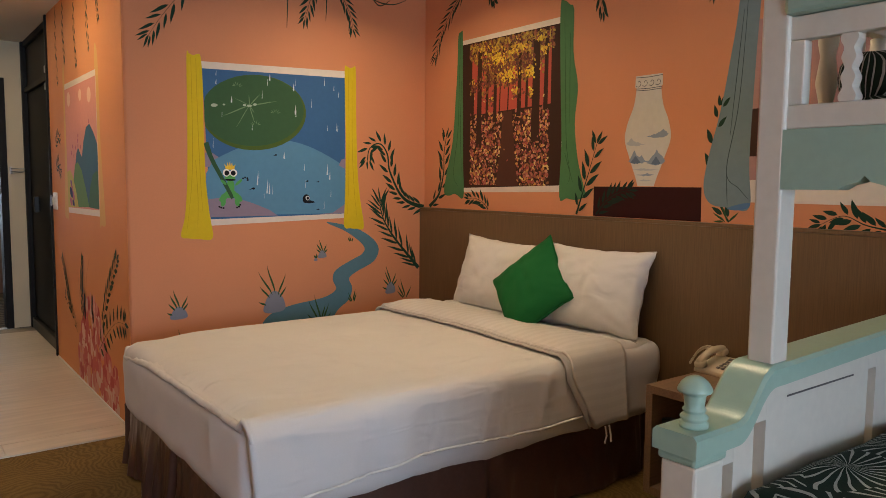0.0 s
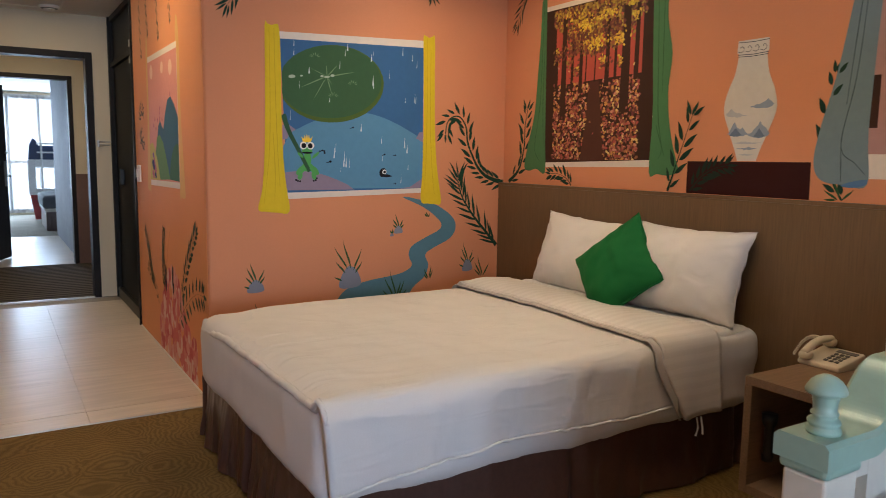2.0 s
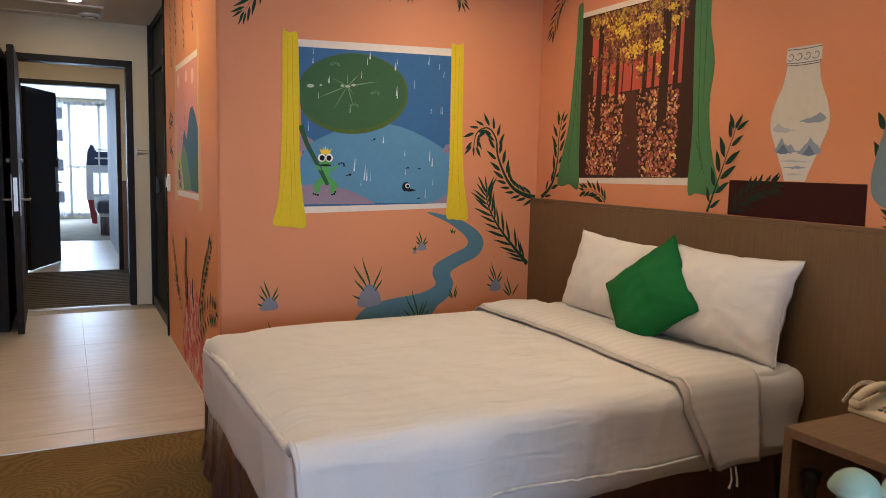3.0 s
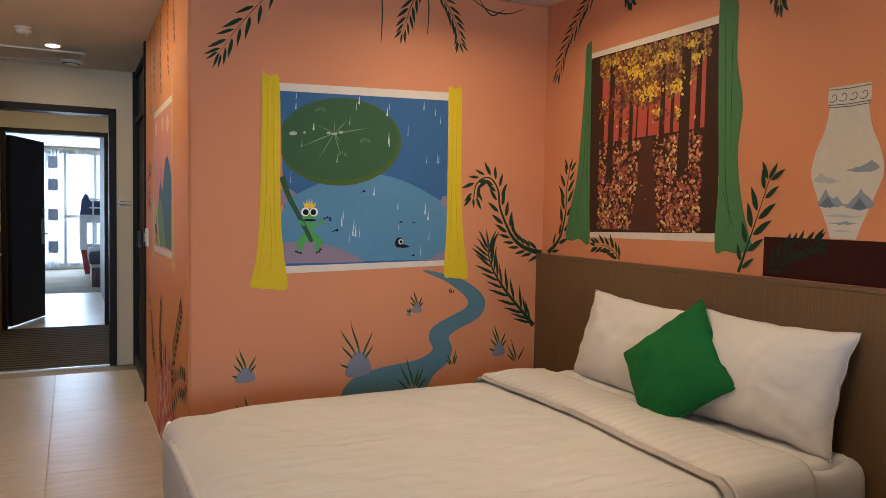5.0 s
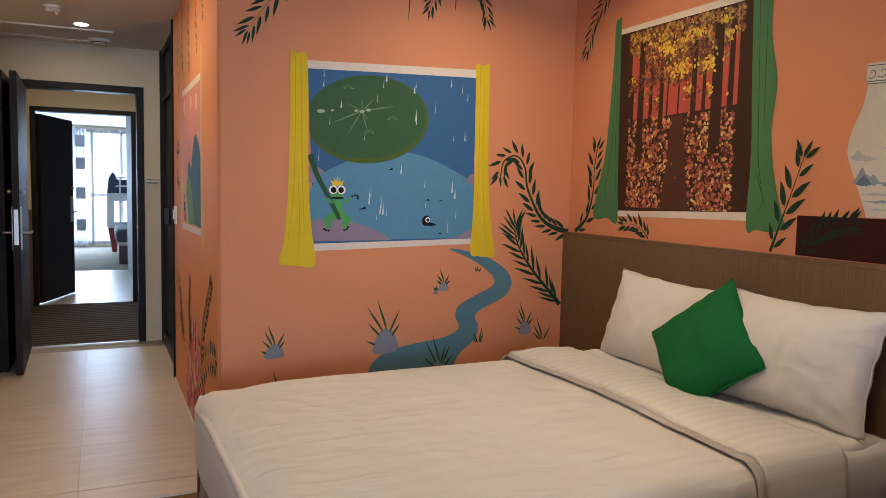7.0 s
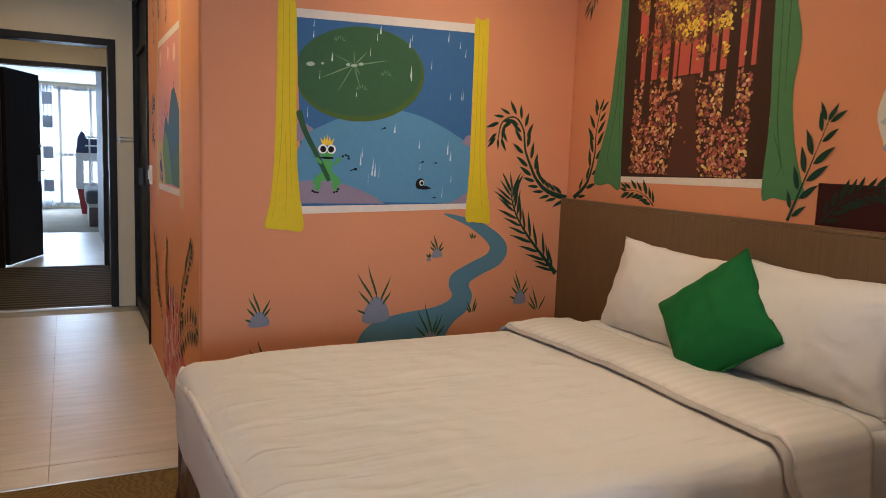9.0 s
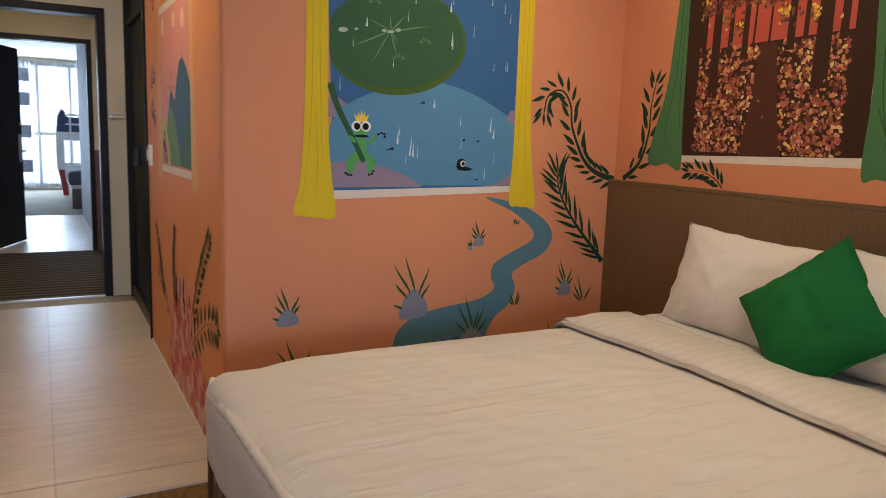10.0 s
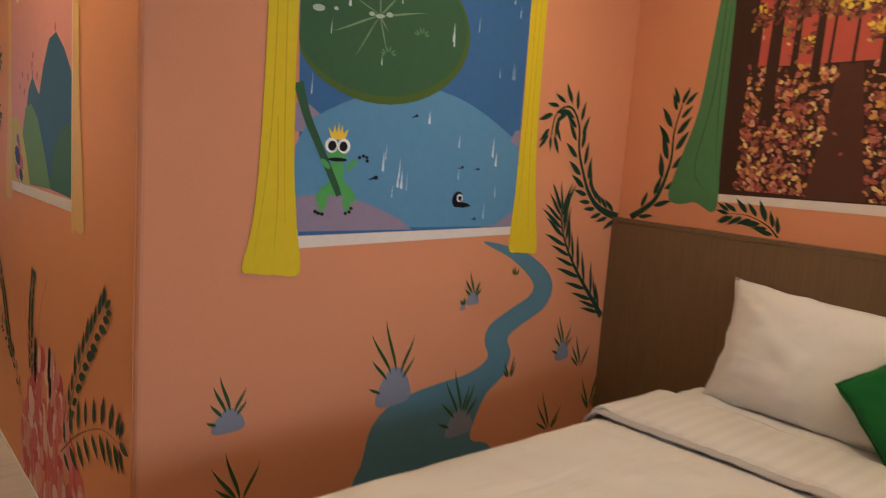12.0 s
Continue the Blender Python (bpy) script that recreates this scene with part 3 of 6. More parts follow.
def window(name, x0, x1, y, z0, z1, columns, mid, label):
    th = thing(name, label, "window", ((x0 + x1) / 2, y, z0), kind="structure")
    part("window_frame", boxes(((x0, y - 0.03, z0), (x0 + 0.05, y + 0.03, z1)), ((x1 - 0.05, y - 0.03, z0), (x1, y + 0.03, z1)), ((x0 + 0.05, y - 0.03, z0), (x1 - 0.05, y + 0.03, z0 + 0.05)), ((x0 + 0.05, y - 0.03, z1 - 0.05), (x1 - 0.05, y + 0.03, z1)), bevel=0.004), M_DARKMETAL, th)
    step = (x1 - x0) / columns
    for i in range(columns):
        if i:
            part("mullion", boxes(((x0 + i * step - 0.025, y - 0.025, z0 + 0.05), (x0 + i * step + 0.025, y + 0.025, z1 - 0.05))), M_DARKMETAL, th)
        pane = part("pane", boxes(((x0 + i * step + 0.026, y - 0.004, z0 + 0.05), (x0 + (i + 1) * step - 0.026, y + 0.004, z1 - 0.05))), M_PANE, th)
        pane.visible_shadow = False
        part("transom_bar", boxes(((x0 + i * step + 0.026, y - 0.03, mid - 0.03), (x0 + (i + 1) * step - 0.026, y + 0.03, mid + 0.03))), M_DARKMETAL, th)
    return th


window("window_1", -0.6, 3.9, 19.66, 0.06, 2.42, 8, 1.08, "wide dark-framed window behind sheer curtains")
window("window_2", -0.2, 1.9, -2.26, 0.45, 2.25, 2, 1.5, "wide dark-framed window of the mural room")

# hall tiles, each on the shared tile mesh
tile_mesh = mesh_from(boxes(((-0.2993, -0.2993, -0.01), (0.2993, 0.2993, 0.0)), bevel=0.001, seg=1), "tile", M_TILE)
floor_ob = bpy.data.objects["floor"]
for i in range(2):
    for j in range(6):
        y = 6.03 + 0.6 * j - 0.3
        if j == 0:
            continue
        t_ob = new("tile", tile_mesh)
        t_ob.parent = floor_ob
        t_ob.location = (1.345 + 0.6 * i, y, 0)
edge_tile_mesh = mesh_from(boxes(((-0.2993, -0.094, -0.01), (0.2993, 0.094, 0.0)), bevel=0.002, seg=1), "tile", M_TILE)
for i in range(2):
    t_ob = new("tile", edge_tile_mesh)
    t_ob.parent = floor_ob
    t_ob.location = (1.345 + 0.6 * i, 5.932, 0)


def fixture_disc(name, x, y, z, r, label):
    th = thing(name, label, "ceiling lamp", (x, y, z))
    bm = lathe([(r * 0.78, -0.001), (r, -0.001), (r * 0.97, -0.008), (r * 0.80, -0.006)], (x, y, z), 28)
    part("rim", bm, M_PLATE, th, "white lamp rim", True)
    part("diffuser", lathe([(r * 0.76, -0.0095), (r * 0.76, -0.0115)], (x, y, z), 28), M_LAMP, th, "glowing lamp disc")
    return th


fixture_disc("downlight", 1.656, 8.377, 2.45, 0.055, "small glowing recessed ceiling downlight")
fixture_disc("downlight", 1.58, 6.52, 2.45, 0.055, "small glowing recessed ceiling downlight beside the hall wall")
# the next three discs are bodies for the unseen room lamps
fixture_disc("downlight", 3.35, 5.12, 2.45, 0.055, "unseen ceiling downlight added over the bed")
fixture_disc("downlight", 3.0, 3.62, 2.45, 0.055, "unseen ceiling downlight assumed over the nightstand")
fixture_disc("downlight", 1.0, 4.3, 2.45, 0.055, "unseen ceiling downlight added as fill in the room")
# assumed disc for the unseen corridor lamp
fixture_disc("downlight", 1.6, 9.95, 2.36, 0.055, "unseen corridor downlight assumed for the lit cream wall")
smoke = thing("smoke_detector", "round white smoke detector on the hall ceiling", "detector", (1.504, 7.894, 2.45))
part("base", lathe([(0.055, 0), (0.058, -0.006), (0.055, -0.016)], (1.504, 7.894, 2.45), 28), M_PLATE, smoke, "", True)
part("cap", lathe([(0.043, -0.016), (0.046, -0.028), (0.034, -0.04), (0.012, -0.044)], (1.504, 7.894, 2.45), 28), M_PLATE, smoke, "", True)
part("sensor", lathe([(0.008, -0.044), (0.007, -0.056), (0.003, -0.06)], (1.525, 7.875, 2.45), 12), M_PLATE, smoke)
trap = thing("access_panel", "flush white ceiling access panel with a slim frame", "panel", (1.45, 8.78, 2.45))
part("panel", boxes(((1.10, 8.58, 2.443), (1.84, 9.02, 2.4495)), bevel=0.002), M_CEIL, trap)
part("frame", boxes(((1.08, 8.56, 2.437), (1.86, 8.578, 2.4495)), ((1.08, 9.022, 2.437), (1.86, 9.04, 2.4495)), ((1.08, 8.578, 2.437), (1.098, 9.022, 2.4495)), ((1.842, 8.578, 2.437), (1.86, 9.022, 2.4495)), bevel=0.002), M_PLATE, trap)
vent = thing("ceiling_vent", "round white ceiling exhaust vent", "vent", (1.75, 8.93, 2.443))
part("ring", lathe([(0.075, 0), (0.08, -0.010), (0.064, -0.022)], (1.77, 8.92, 2.443), 28), M_PLATE, vent, "", True)
part("slot", lathe([(0.063, -0.0225), (0.045, -0.0255)], (1.77, 8.92, 2.443), 28), M_BLACK, vent)
part("core", lathe([(0.044, -0.026), (0.036, -0.033)], (1.77, 8.92, 2.443), 28), M_PLATE, vent, "", True)

hook = thing("towel_hook_rack", "small chrome folding hook rack on the cream wall", "hook rack", (2.15, 9.25, 1.36))
part("plate", boxes(((2.115, 9.24, 1.335), (2.135, 9.25, 1.395)), bevel=0.002), M_METAL, hook)
for dz in (0.0, 0.016):
    part("arm", tube([(2.125, 9.24, 1.352 + dz * 1.6), (2.125, 9.19, 1.352 + dz * 1.6), (2.21, 9.13, 1.352 + dz * 1.6), (2.215, 9.15, 1.35 + dz * 1.6)], 0.004), M_METAL, hook, "", True)
part("brace", tube([(2.125, 9.24, 1.34), (2.20, 9.145, 1.348)], 0.003), M_METAL, hook)
sw = thing("light_switch", "white plastic double light switch on the hall wall", "switch", (HALL_X, 7.76, 1.14))
part("plate", boxes(((HALL_X - 0.014, 7.70, 1.08), (HALL_X - 0.003, 7.82, 1.20)), bevel=0.003), M_PLATE, sw)
for y in (7.735, 7.785):
    part("rocker", boxes(((HALL_X - 0.021, y - 0.02, 1.11), (HALL_X - 0.0145, y + 0.02, 1.17)), bevel=0.003), M_PLATE, sw)
card = thing("key_card_holder", "black wall box beside the light switch", "switch", (HALL_X, 7.86, 1.14))
part("body", boxes(((HALL_X - 0.02, 7.835, 1.10), (HALL_X - 0.003, 7.885, 1.18)), bevel=0.003), M_BLACK, card)

# far curtains, bunk and bed
def curtain(name, x0, x1, y, z0, z1, folds, mat, label, bands=None):
    th = thing(name, label, "curtain", ((x0 + x1) / 2, y, z0))
    n = folds * 6
    bm = bmesh.new()
    rows = []
    for k in range(9):
        z = z0 + (z1 - z0) * k / 8
        rows.append([bm.verts.new((x0 + (x1 - x0) * i / n, y + 0.025 * math.sin(i / 6 * 2 * math.pi + 0.7 * math.sin(i)) * (1.1 - 0.05 * k), z)) for i in range(n + 1)])
    for a, b in zip(rows, rows[1:]):
        for i in range(n):
            bm.faces.new((a[i], a[i + 1], b[i + 1], b[i]))
    part("cloth", bm, mat, th, "", True)
    return th


def sheer(name, colour, alpha):
    m = bpy.data.materials.new(name)
    m.use_nodes = True
    n, ln = m.node_tree.nodes, m.node_tree.links
    out = n["Material Output"]
    n.remove(n["Principled BSDF"])
    tr, df, tl, mx, m2 = n.new("ShaderNodeBsdfTransparent"), n.new("ShaderNodeBsdfDiffuse"), n.new("ShaderNodeBsdfTranslucent"), n.new("ShaderNodeMixShader"), n.new("ShaderNodeMixShader")
    df.inputs[0].default_value, tl.inputs[0].default_value = (*colour, 1), (*colour, 1)
    ln.new(df.outputs[0], m2.inputs[1])
    ln.new(tl.outputs[0], m2.inputs[2])
    mx.inputs[0].default_value = alpha
    ln.new(tr.outputs[0], mx.inputs[1])
    ln.new(m2.outputs[0], mx.inputs[2])
    ln.new(mx.outputs[0], out.inputs[0])
    return m


M_SHEER = sheer("sheer_white_voile", (0.85, 0.87, 0.9), 0.5)
M_CURTGREY = sheer("pale_grey_curtain_cloth", (0.55, 0.57, 0.62), 0.75)
M_CURTDARK = material("slate_grey_curtain_band", (0.20, 0.215, 0.26), 0.9)
curtain("sheer_curtain", -0.6, 3.9, 19.45, 0.05, 2.44, 34, M_SHEER, "thin white sheer curtain before a bright window")
side_curtain = curtain("side_curtain", 1.30, 1.55, 19.32, 0.05, 2.44, 4, M_CURTGREY, "pale curtain with dark grey blocks, drawn aside")
for z in (0.35, 1.0, 1.6, 2.05):
    part("band", boxes(((1.345, 19.272, z), (1.525, 19.284, z + 0.24)), bevel=0.004), M_CURTDARK, side_curtain, "dark grey block on the curtain")

M_NAVY = material("navy_blue_lacquer", (0.02, 0.04, 0.11), 0.4)
M_RED = material("red_lacquer", (0.28, 0.012, 0.014), 0.4)
M_FARWHITE = material("white_furniture_lacquer", (0.72, 0.74, 0.76), 0.4)
boat = thing("bunk_bed", "white, navy and red boat-shaped bunk bed beside the window", "bunk bed", (2.35, 18.0, 0))


def slab(bm, pts, y0, y1):
    a = [bm.verts.new((x, y0, z)) for x, z in pts]
    b = [bm.verts.new((x, y1, z)) for x, z in pts]
    bm.faces.new(a)
    bm.faces.new(b)
    for i in range(len(pts)):
        j = (i + 1) % len(pts)
        bm.faces.new((a[i], a[j], b[j], b[i]))
    return bm


part("hull_end", slab(bmesh.new(), [(1.98, 0.05), (1.91, 0.50), (2.6, 0.50), (2.6, 0.05)], 17.6, 17.66), M_RED, boat, "red lower board")
part("side_frame", boxes(((1.89, 17.6, 0.50), (2.02, 17.66, 1.15)), ((2.02, 17.6, 0.50), (2.6, 17.66, 0.62)), ((2.02, 17.6, 1.0), (2.6, 17.66, 1.15)), ((2.40, 17.6, 0.62), (2.6, 17.66, 1.0)), bevel=0.012), M_FARWHITE, boat, "white board with a square porthole")
part("upper_board", slab(bmesh.new(), [(1.90, 1.15), (1.93, 1.42), (1.99, 1.54), (2.04, 1.50), (2.08, 1.40), (2.6, 1.40), (2.6, 1.15)], 17.6, 17.66), M_NAVY, boat, "navy blue prow board")
for z in (1.28, 1.44):
    part("guard_rail", tube([(2.05, 17.58, z), (2.6, 17.58, z)], 0.015), M_FARWHITE, boat)
for x in (2.12, 2.36):
    part("ladder_post", tube([(x, 17.56, 0.02), (x, 17.57, 1.46)], 0.016), M_FARWHITE, boat)
part("mattress", boxes(((1.95, 17.68, 0.3), (2.9, 19.2, 0.46)), bevel=0.03), M_SHEET, boat)
fbed = thing("far_bed", "low bed with white linen, grey throw and dark brown skirt", "bed", (2.9, 16.2, 0))
part("mattress", boxes(((2.02, 15.75, 0.30), (3.9, 17.2, 0.56)), bevel=0.06, seg=4), M_SHEET, fbed)
part("throw", boxes(((2.005, 15.72, 0.36), (2.5, 17.22, 0.585)), bevel=0.06, seg=4), material("grey_throw", (0.10, 0.11, 0.13), 0.9), fbed, "dark grey bed throw")
part("skirt", boxes(((2.05, 15.78, 0.0), (3.88, 17.18, 0.31)), bevel=0.01), M_SKIRT, fbed)

# ---- headboard ----
hb = thing("headboard", "long brown wood veneer headboard panel along the wall", "headboard", (4.03, 4.2, 0))
part("panel", boxes(((4.012, 0.6, 0.0), (4.049, 5.858, 1.118)), bevel=0.002), M_HEADBOARD, hb)
part("cap", boxes(((4.0105, 0.6, 1.1185), (4.049, 5.858, 1.134)), bevel=0.003), M_HEADBOARD, hb)

# ---- bed ----
bed = thing("double_bed", "double bed with white linen and a dark brown skirt", "bed", (3.0, 4.7, 0))
X0, X1, Y0, Y1 = 2.052, 4.0, 3.97, 5.415


def wave(p, scale, amp, seed=0.0):
    return amp * noise.noise(Vector((p[0] * scale + seed, p[1] * scale + seed * 1.7, p[2] * scale)))


def soft_box(lo, hi, r, cell, scale, amp, seed, down=0.0):
    """A cushion-like box: finely cut, rounded and slightly rumpled."""
    bm = bmesh.new()
    c = [(a + b) / 2 for a, b in zip(lo, hi)]
    half = [(b - a) / 2 for a, b in zip(lo, hi)]
    cuts = [max(4, int(2 * h / cell)) for h in half]
    seen = {}

    def vert(i, j, k):
        key = (i, j, k)
        if key not in seen:
            q = Vector([(2 * n / m - 1) * h for n, m, h in zip(key, cuts, half)])
            inner = Vector([max(-h + r, min(h - r, a)) for a, h in zip(q, half)])
            off = q - inner
            q = inner + off.normalized() * r if off.length > 1e-6 else q
            nrm = off.normalized() if off.length > 1e-6 else Vector((0, 0, 0))
            q = Vector(c) + q
            q += nrm * (wave(q, scale, amp, seed) + wave(q, scale * 3.1, amp * 0.35, seed + 5))
            seen[key] = bm.verts.new(q)
        return seen[key]

    a, b, d = cuts
    for i in range(a):
        for j in range(b):
            for k in (0, d):
                bm.faces.new((vert(i, j, k), vert(i + 1, j, k), vert(i + 1, j + 1, k), vert(i, j + 1, k)))
    for i in range(a):
        for k in range(d):
            for j in (0, b):
                bm.faces.new((vert(i, j, k), vert(i + 1, j, k), vert(i + 1, j, k + 1), vert(i, j, k + 1)))
    for j in range(b):
        for k in range(d):
            for i in (0, a):
                bm.faces.new((vert(i, j, k), vert(i, j + 1, k), vert(i, j + 1, k + 1), vert(i, j, k + 1)))
    return bm


part("mattress", soft_box((X0 + 0.006, Y0, 0.245), (X1, Y1, 0.576), 0.075, 0.03, 5, 0.008, 2.0), M_SHEET, bed, "white sheeted mattress", True)
part("fitted_sheet", soft_box((3.69, 3.954, 0.28), (4.008, 5.42, 0.59), 0.045, 0.022, 7, 0.012, 5.0), M_SHEET, bed, "crumpled white sheet over the head end", True)
part("bunched_sheet", soft_box((3.66, Y0 + 0.004, 0.44), (X1, Y1 - 0.004, 0.606), 0.05, 0.022, 7, 0.012, 12.0), M_SHEET, bed, "rumpled white sheet under the pillows", True)


def skirt(bm, a, b, out, pleats):
    """A hanging cloth wall from a to b with soft folds and box pleats."""
    a, b, out = Vector(a), Vector(b), Vector(out)
    n = 160
    rows = []
    for k in range(7):
        f = k / 6
        row = []
        for i in range(n + 1):
            t = i / n
            w = 0.030 * (0.2 + f) * noise.noise(Vector((t * 9, 0.4 * f, out.y + 2 * out.x))) + 0.012 * f * noise.noise(Vector((t * 31, 0.8 * f, out.x * 3)))
            crease = 1 - abs(noise.noise(Vector((t * 16 + 0.5 * f, 1.3 * f, 4.0 + out.x))))
            w += 0.012 * max(0.0, crease - 0.8) / 0.2 * (0.3 + 0.7 * f)
            dip = sum(-0.045 * math.exp(-((t - q) * 60) ** 2) for q in pleats)
            p = a.lerp(b, t) + out * (w + dip * (0.5 + 0.5 * f) + 0.022 * f)
            row.append(bm.verts.new((p.x, p.y, 0.285 - 0.275 * f)))
        rows.append(row)
    for p, q in zip(rows, rows[1:]):
        for i in range(n):
            bm.faces.new((p[i], p[i + 1], q[i + 1], q[i]))
    return bm


for nm, a, b, o, pl in (("bed_skirt", (X0 + 0.022, Y1, 0), (X0 + 0.022, Y0 + 0.02, 0), (-1, 0, 0), (0.03, 0.5, 0.97)), ("bed_skirt", (X0 + 0.022, Y0 + 0.02, 0), (X1, Y0 + 0.02, 0), (0, -1, 0), (0.03, 0.5, 0.97)),
                        ("bed_skirt", (X1, Y1, 0), (X0 + 0.022, Y1, 0), (0, 1, 0), (0.5,))):
    part(nm, skirt(bmesh.new(), a, b, o, pl), M_SKIRT, bed, "dark brown pleated satin bed skirt", True)
part("bed_base", boxes(((X0 + 0.09, Y0 + 0.09, 0.02), (X1, Y1 - 0.06, 0.27)), bevel=0.01), M_SKIRT, bed)


def drape(x0, x1, y_near, y_far, z_top, z_near, z_far, cell, thick, amp, seed, slant=0.0, hem=0.01, flare=0.0, crest=0.0, inset=0.0, calm=False, droop=0.0, sag=0.03):
    """Bed linen laid over the mattress, hanging down on both long sides."""
    r = 0.07
    path = []
    for i in range(9):
        path.append((y_far + r + 0.012, z_far + (z_top - r - z_far) * i / 8, 1.0))
    for i in range(1, 7):
        a = math.pi / 2 * i / 7
        path.append((y_far + 0.012 + r * math.cos(a), z_top - r + r * math.sin(a), 0.6))
    n = int((y_far - y_near) / cell)
    for i in range(n + 1):
        path.append((y_far + (y_near - y_far) * i / n, z_top, 0.0))
    for i in range(1, 7):
        a = math.pi / 2 * i / 7
        path.append((y_near - 0.012 - r * math.sin(a), z_top - r + r * math.cos(a), 0.6))
    for i in range(11):
        path.append((y_near - r - 0.012 - flare * i / 10, z_top - r - (z_top - r - z_near) * i / 10, 1.0 + i / 10))
    m = max(4, int((x1 - x0) / cell))
    bm = bmesh.new()
    rows = []
    for j, (y, z, side) in enumerate(path):
        row = []
        for i in range(m + 1):
            t = i / m
            x = x0 + (x1 - x0) * t + slant * (1 - t) * (0.030 * math.exp(-((y - 4.80) / 0.40) ** 2) - 0.035 * max(0.0, 4.6 - y) + 0.55 * max(0.0, 0.52 - z) * (y < 4.2))
            p = Vector((x, y, z))
            puff = -sag * math.exp(-((t * (x1 - x0)) / 0.05) ** 2) if side == 0 else 0.0
            lift = wave(p, 3.2, amp, seed) + wave(p, 9.0, amp * 0.45, seed + 3) + 0.10 * amp * math.sin(y * 85 + 5 * noise.noise(Vector((x * 3, y * 2, seed))))
            lift *= 1 - 0.9 * min(1.0, max(0.0, (t - 0.80) / 0.06)) if calm else 1.0
            ridge = 0.0 if calm and t > 0.82 else 1 - abs(noise.noise(Vector((x * 2.3 + seed, y * 5.5, 0.3))))
            lift += 0.5 * amp * max(0.0, ridge - 0.86) / 0.14 + 0.12 * amp * noise.noise(Vector((x * 30, y * 12, seed)))
            if side == 0:
                p.z += lift + puff + crest * math.sin(math.pi * min(1.0, t * 1.15)) ** 0.8
                p.z -= inset * 0.35 * math.exp(-((x - x0) / 0.13) ** 2) * math.exp(-((y_far - y) / 0.14) ** 2)
                p.z -= 2.6 * inset * math.exp(-((x - x0) / 0.20) ** 2) * math.exp(-((y_far - y) / 0.32) ** 2)
                p.z -= inset * 0.08 * math.exp(-((x - x0) / 0.10) ** 2)
            else:
                if y > y_far:
                    p.x += 1.4 * inset * (1 - t)
                    p.z -= 2.6 * inset * math.exp(-((x - x0) / 0.20) ** 2) * (1.0 if side < 1 else 0.7)
                p.y += (lift * 1.3 + side * hem * math.sin(x * 17 + seed + 2 * math.sin(x * 5))) * (-1 if y < (y_near + y_far) / 2 else 1)
                if y < y_near:
                    p.y -= sum(0.011 * g * math.exp(-((x - c - 0.25 * (z - 0.45)) / 0.011) ** 2) * min(1.0, max(0.0, (0.57 - z) / 0.06)) for c, g in ((2.46, 1.0), (2.74, 0.7), (2.98, 1.2), (3.07, -0.8), (3.27, 0.9)))
                p.z += 0.012 * (side - 1) * math.sin(x * 7 + seed) if side > 1 else 0
                if y < y_near:
                    p.x += droop * 0.45 * math.exp(-((x - x0) / 0.25) ** 2) * min(1.0, max(0.0, (z_top - r - z) / (z_top - r - z_near)))
                    p.z -= droop * math.exp(-((x - x0) / 0.16) ** 2) * min(1.0, max(0.0, (z_top - r - z) / (z_top - r - z_near)))
            row.append(bm.verts.new(p))
        rows.append(row)
    for a, b in zip(rows, rows[1:]):
        for i in range(m):
            bm.faces.new((a[i], a[i + 1], b[i + 1], b[i]))
    SEAMS["edge"], SEAMS["hem"] = [row[0].co.copy() for row in rows], [v.co.copy() for v in rows[-1]]
    return bm


SEAMS = {}


def roll(points, radius, seed, steps=10, taper=1):
    """A stuffed, slightly puckered cloth roll along a line."""
    bm = bmesh.new()
    rings = []
    for i, p in enumerate(points):
        d = (points[min(i + 1, len(points) - 1)] - points[max(i - 1, 0)]).normalized()
        side = d.cross(Vector((0.9, 0.1, 0.2))).normalized()
        up = side.cross(d)
        r = radius * (1 + 0.22 * noise.noise(Vector((i * 0.45, seed, 0))) + 0.10 * math.sin(i * 1.9 + seed))
        r *= min(1.0, (i + 1) / taper, (len(points) - i) / taper) ** 0.5
        rings.append([bm.verts.new(p + r * (math.cos(2 * math.pi * k / steps) * side + math.sin(2 * math.pi * k / steps) * up)) for k in range(steps)])
    for a, b in zip(rings, rings[1:]):
        for k in range(steps):
            bm.faces.new((a[k], a[(k + 1) % steps], b[(k + 1) % steps], b[k]))
    bm.faces.new(rings[0])
    bm.faces.new(rings[-1])
    return bm


duvet = thing("duvet", "rumpled white duvet with its head end folded back, on the bed", "duvet", (2.8, 4.7, 0.56))
cover = part("cover", drape(2.064, 3.60, 4.035, 5.345, 0.590, 0.345, 0.50, 0.018, 0.02, 0.009, 1.0, hem=0.004, inset=0.012, calm=True, droop=0.045), M_LINEN, duvet, "", True)
part("rolled_edge", roll([p + Vector((0.004, 0, -0.006)) for p in SEAMS["edge"][9:-11]], 0.0135, 3.0, taper=9), M_LINEN, duvet, "stuffed rolled edge at the foot end", True)
part("hem", roll([p + Vector((0, -0.002, 0.002)) for p in SEAMS["hem"]], 0.0055, 8.0, 6), M_LINEN, duvet, "stitched hem on the hanging side", True)
fold = part("turned_back_fold", drape(3.436, 3.735, 4.025, 5.355, 0.625, 0.285, 0.42, 0.016, 0.02, 0.006, 7.0, slant=1.0, flare=0.02, hem=0.003, crest=0.016, sag=0.010), M_STRIPELINEN, duvet, "folded-back band of striped white linen", True)
part("fold_edge", roll([p + Vector((0.004, 0, -0.008)) for p in SEAMS["edge"][9:-10]], 0.0085, 5.0, 8, taper=5), M_STRIPELINEN, duvet, "rounded edge of the fold", True)
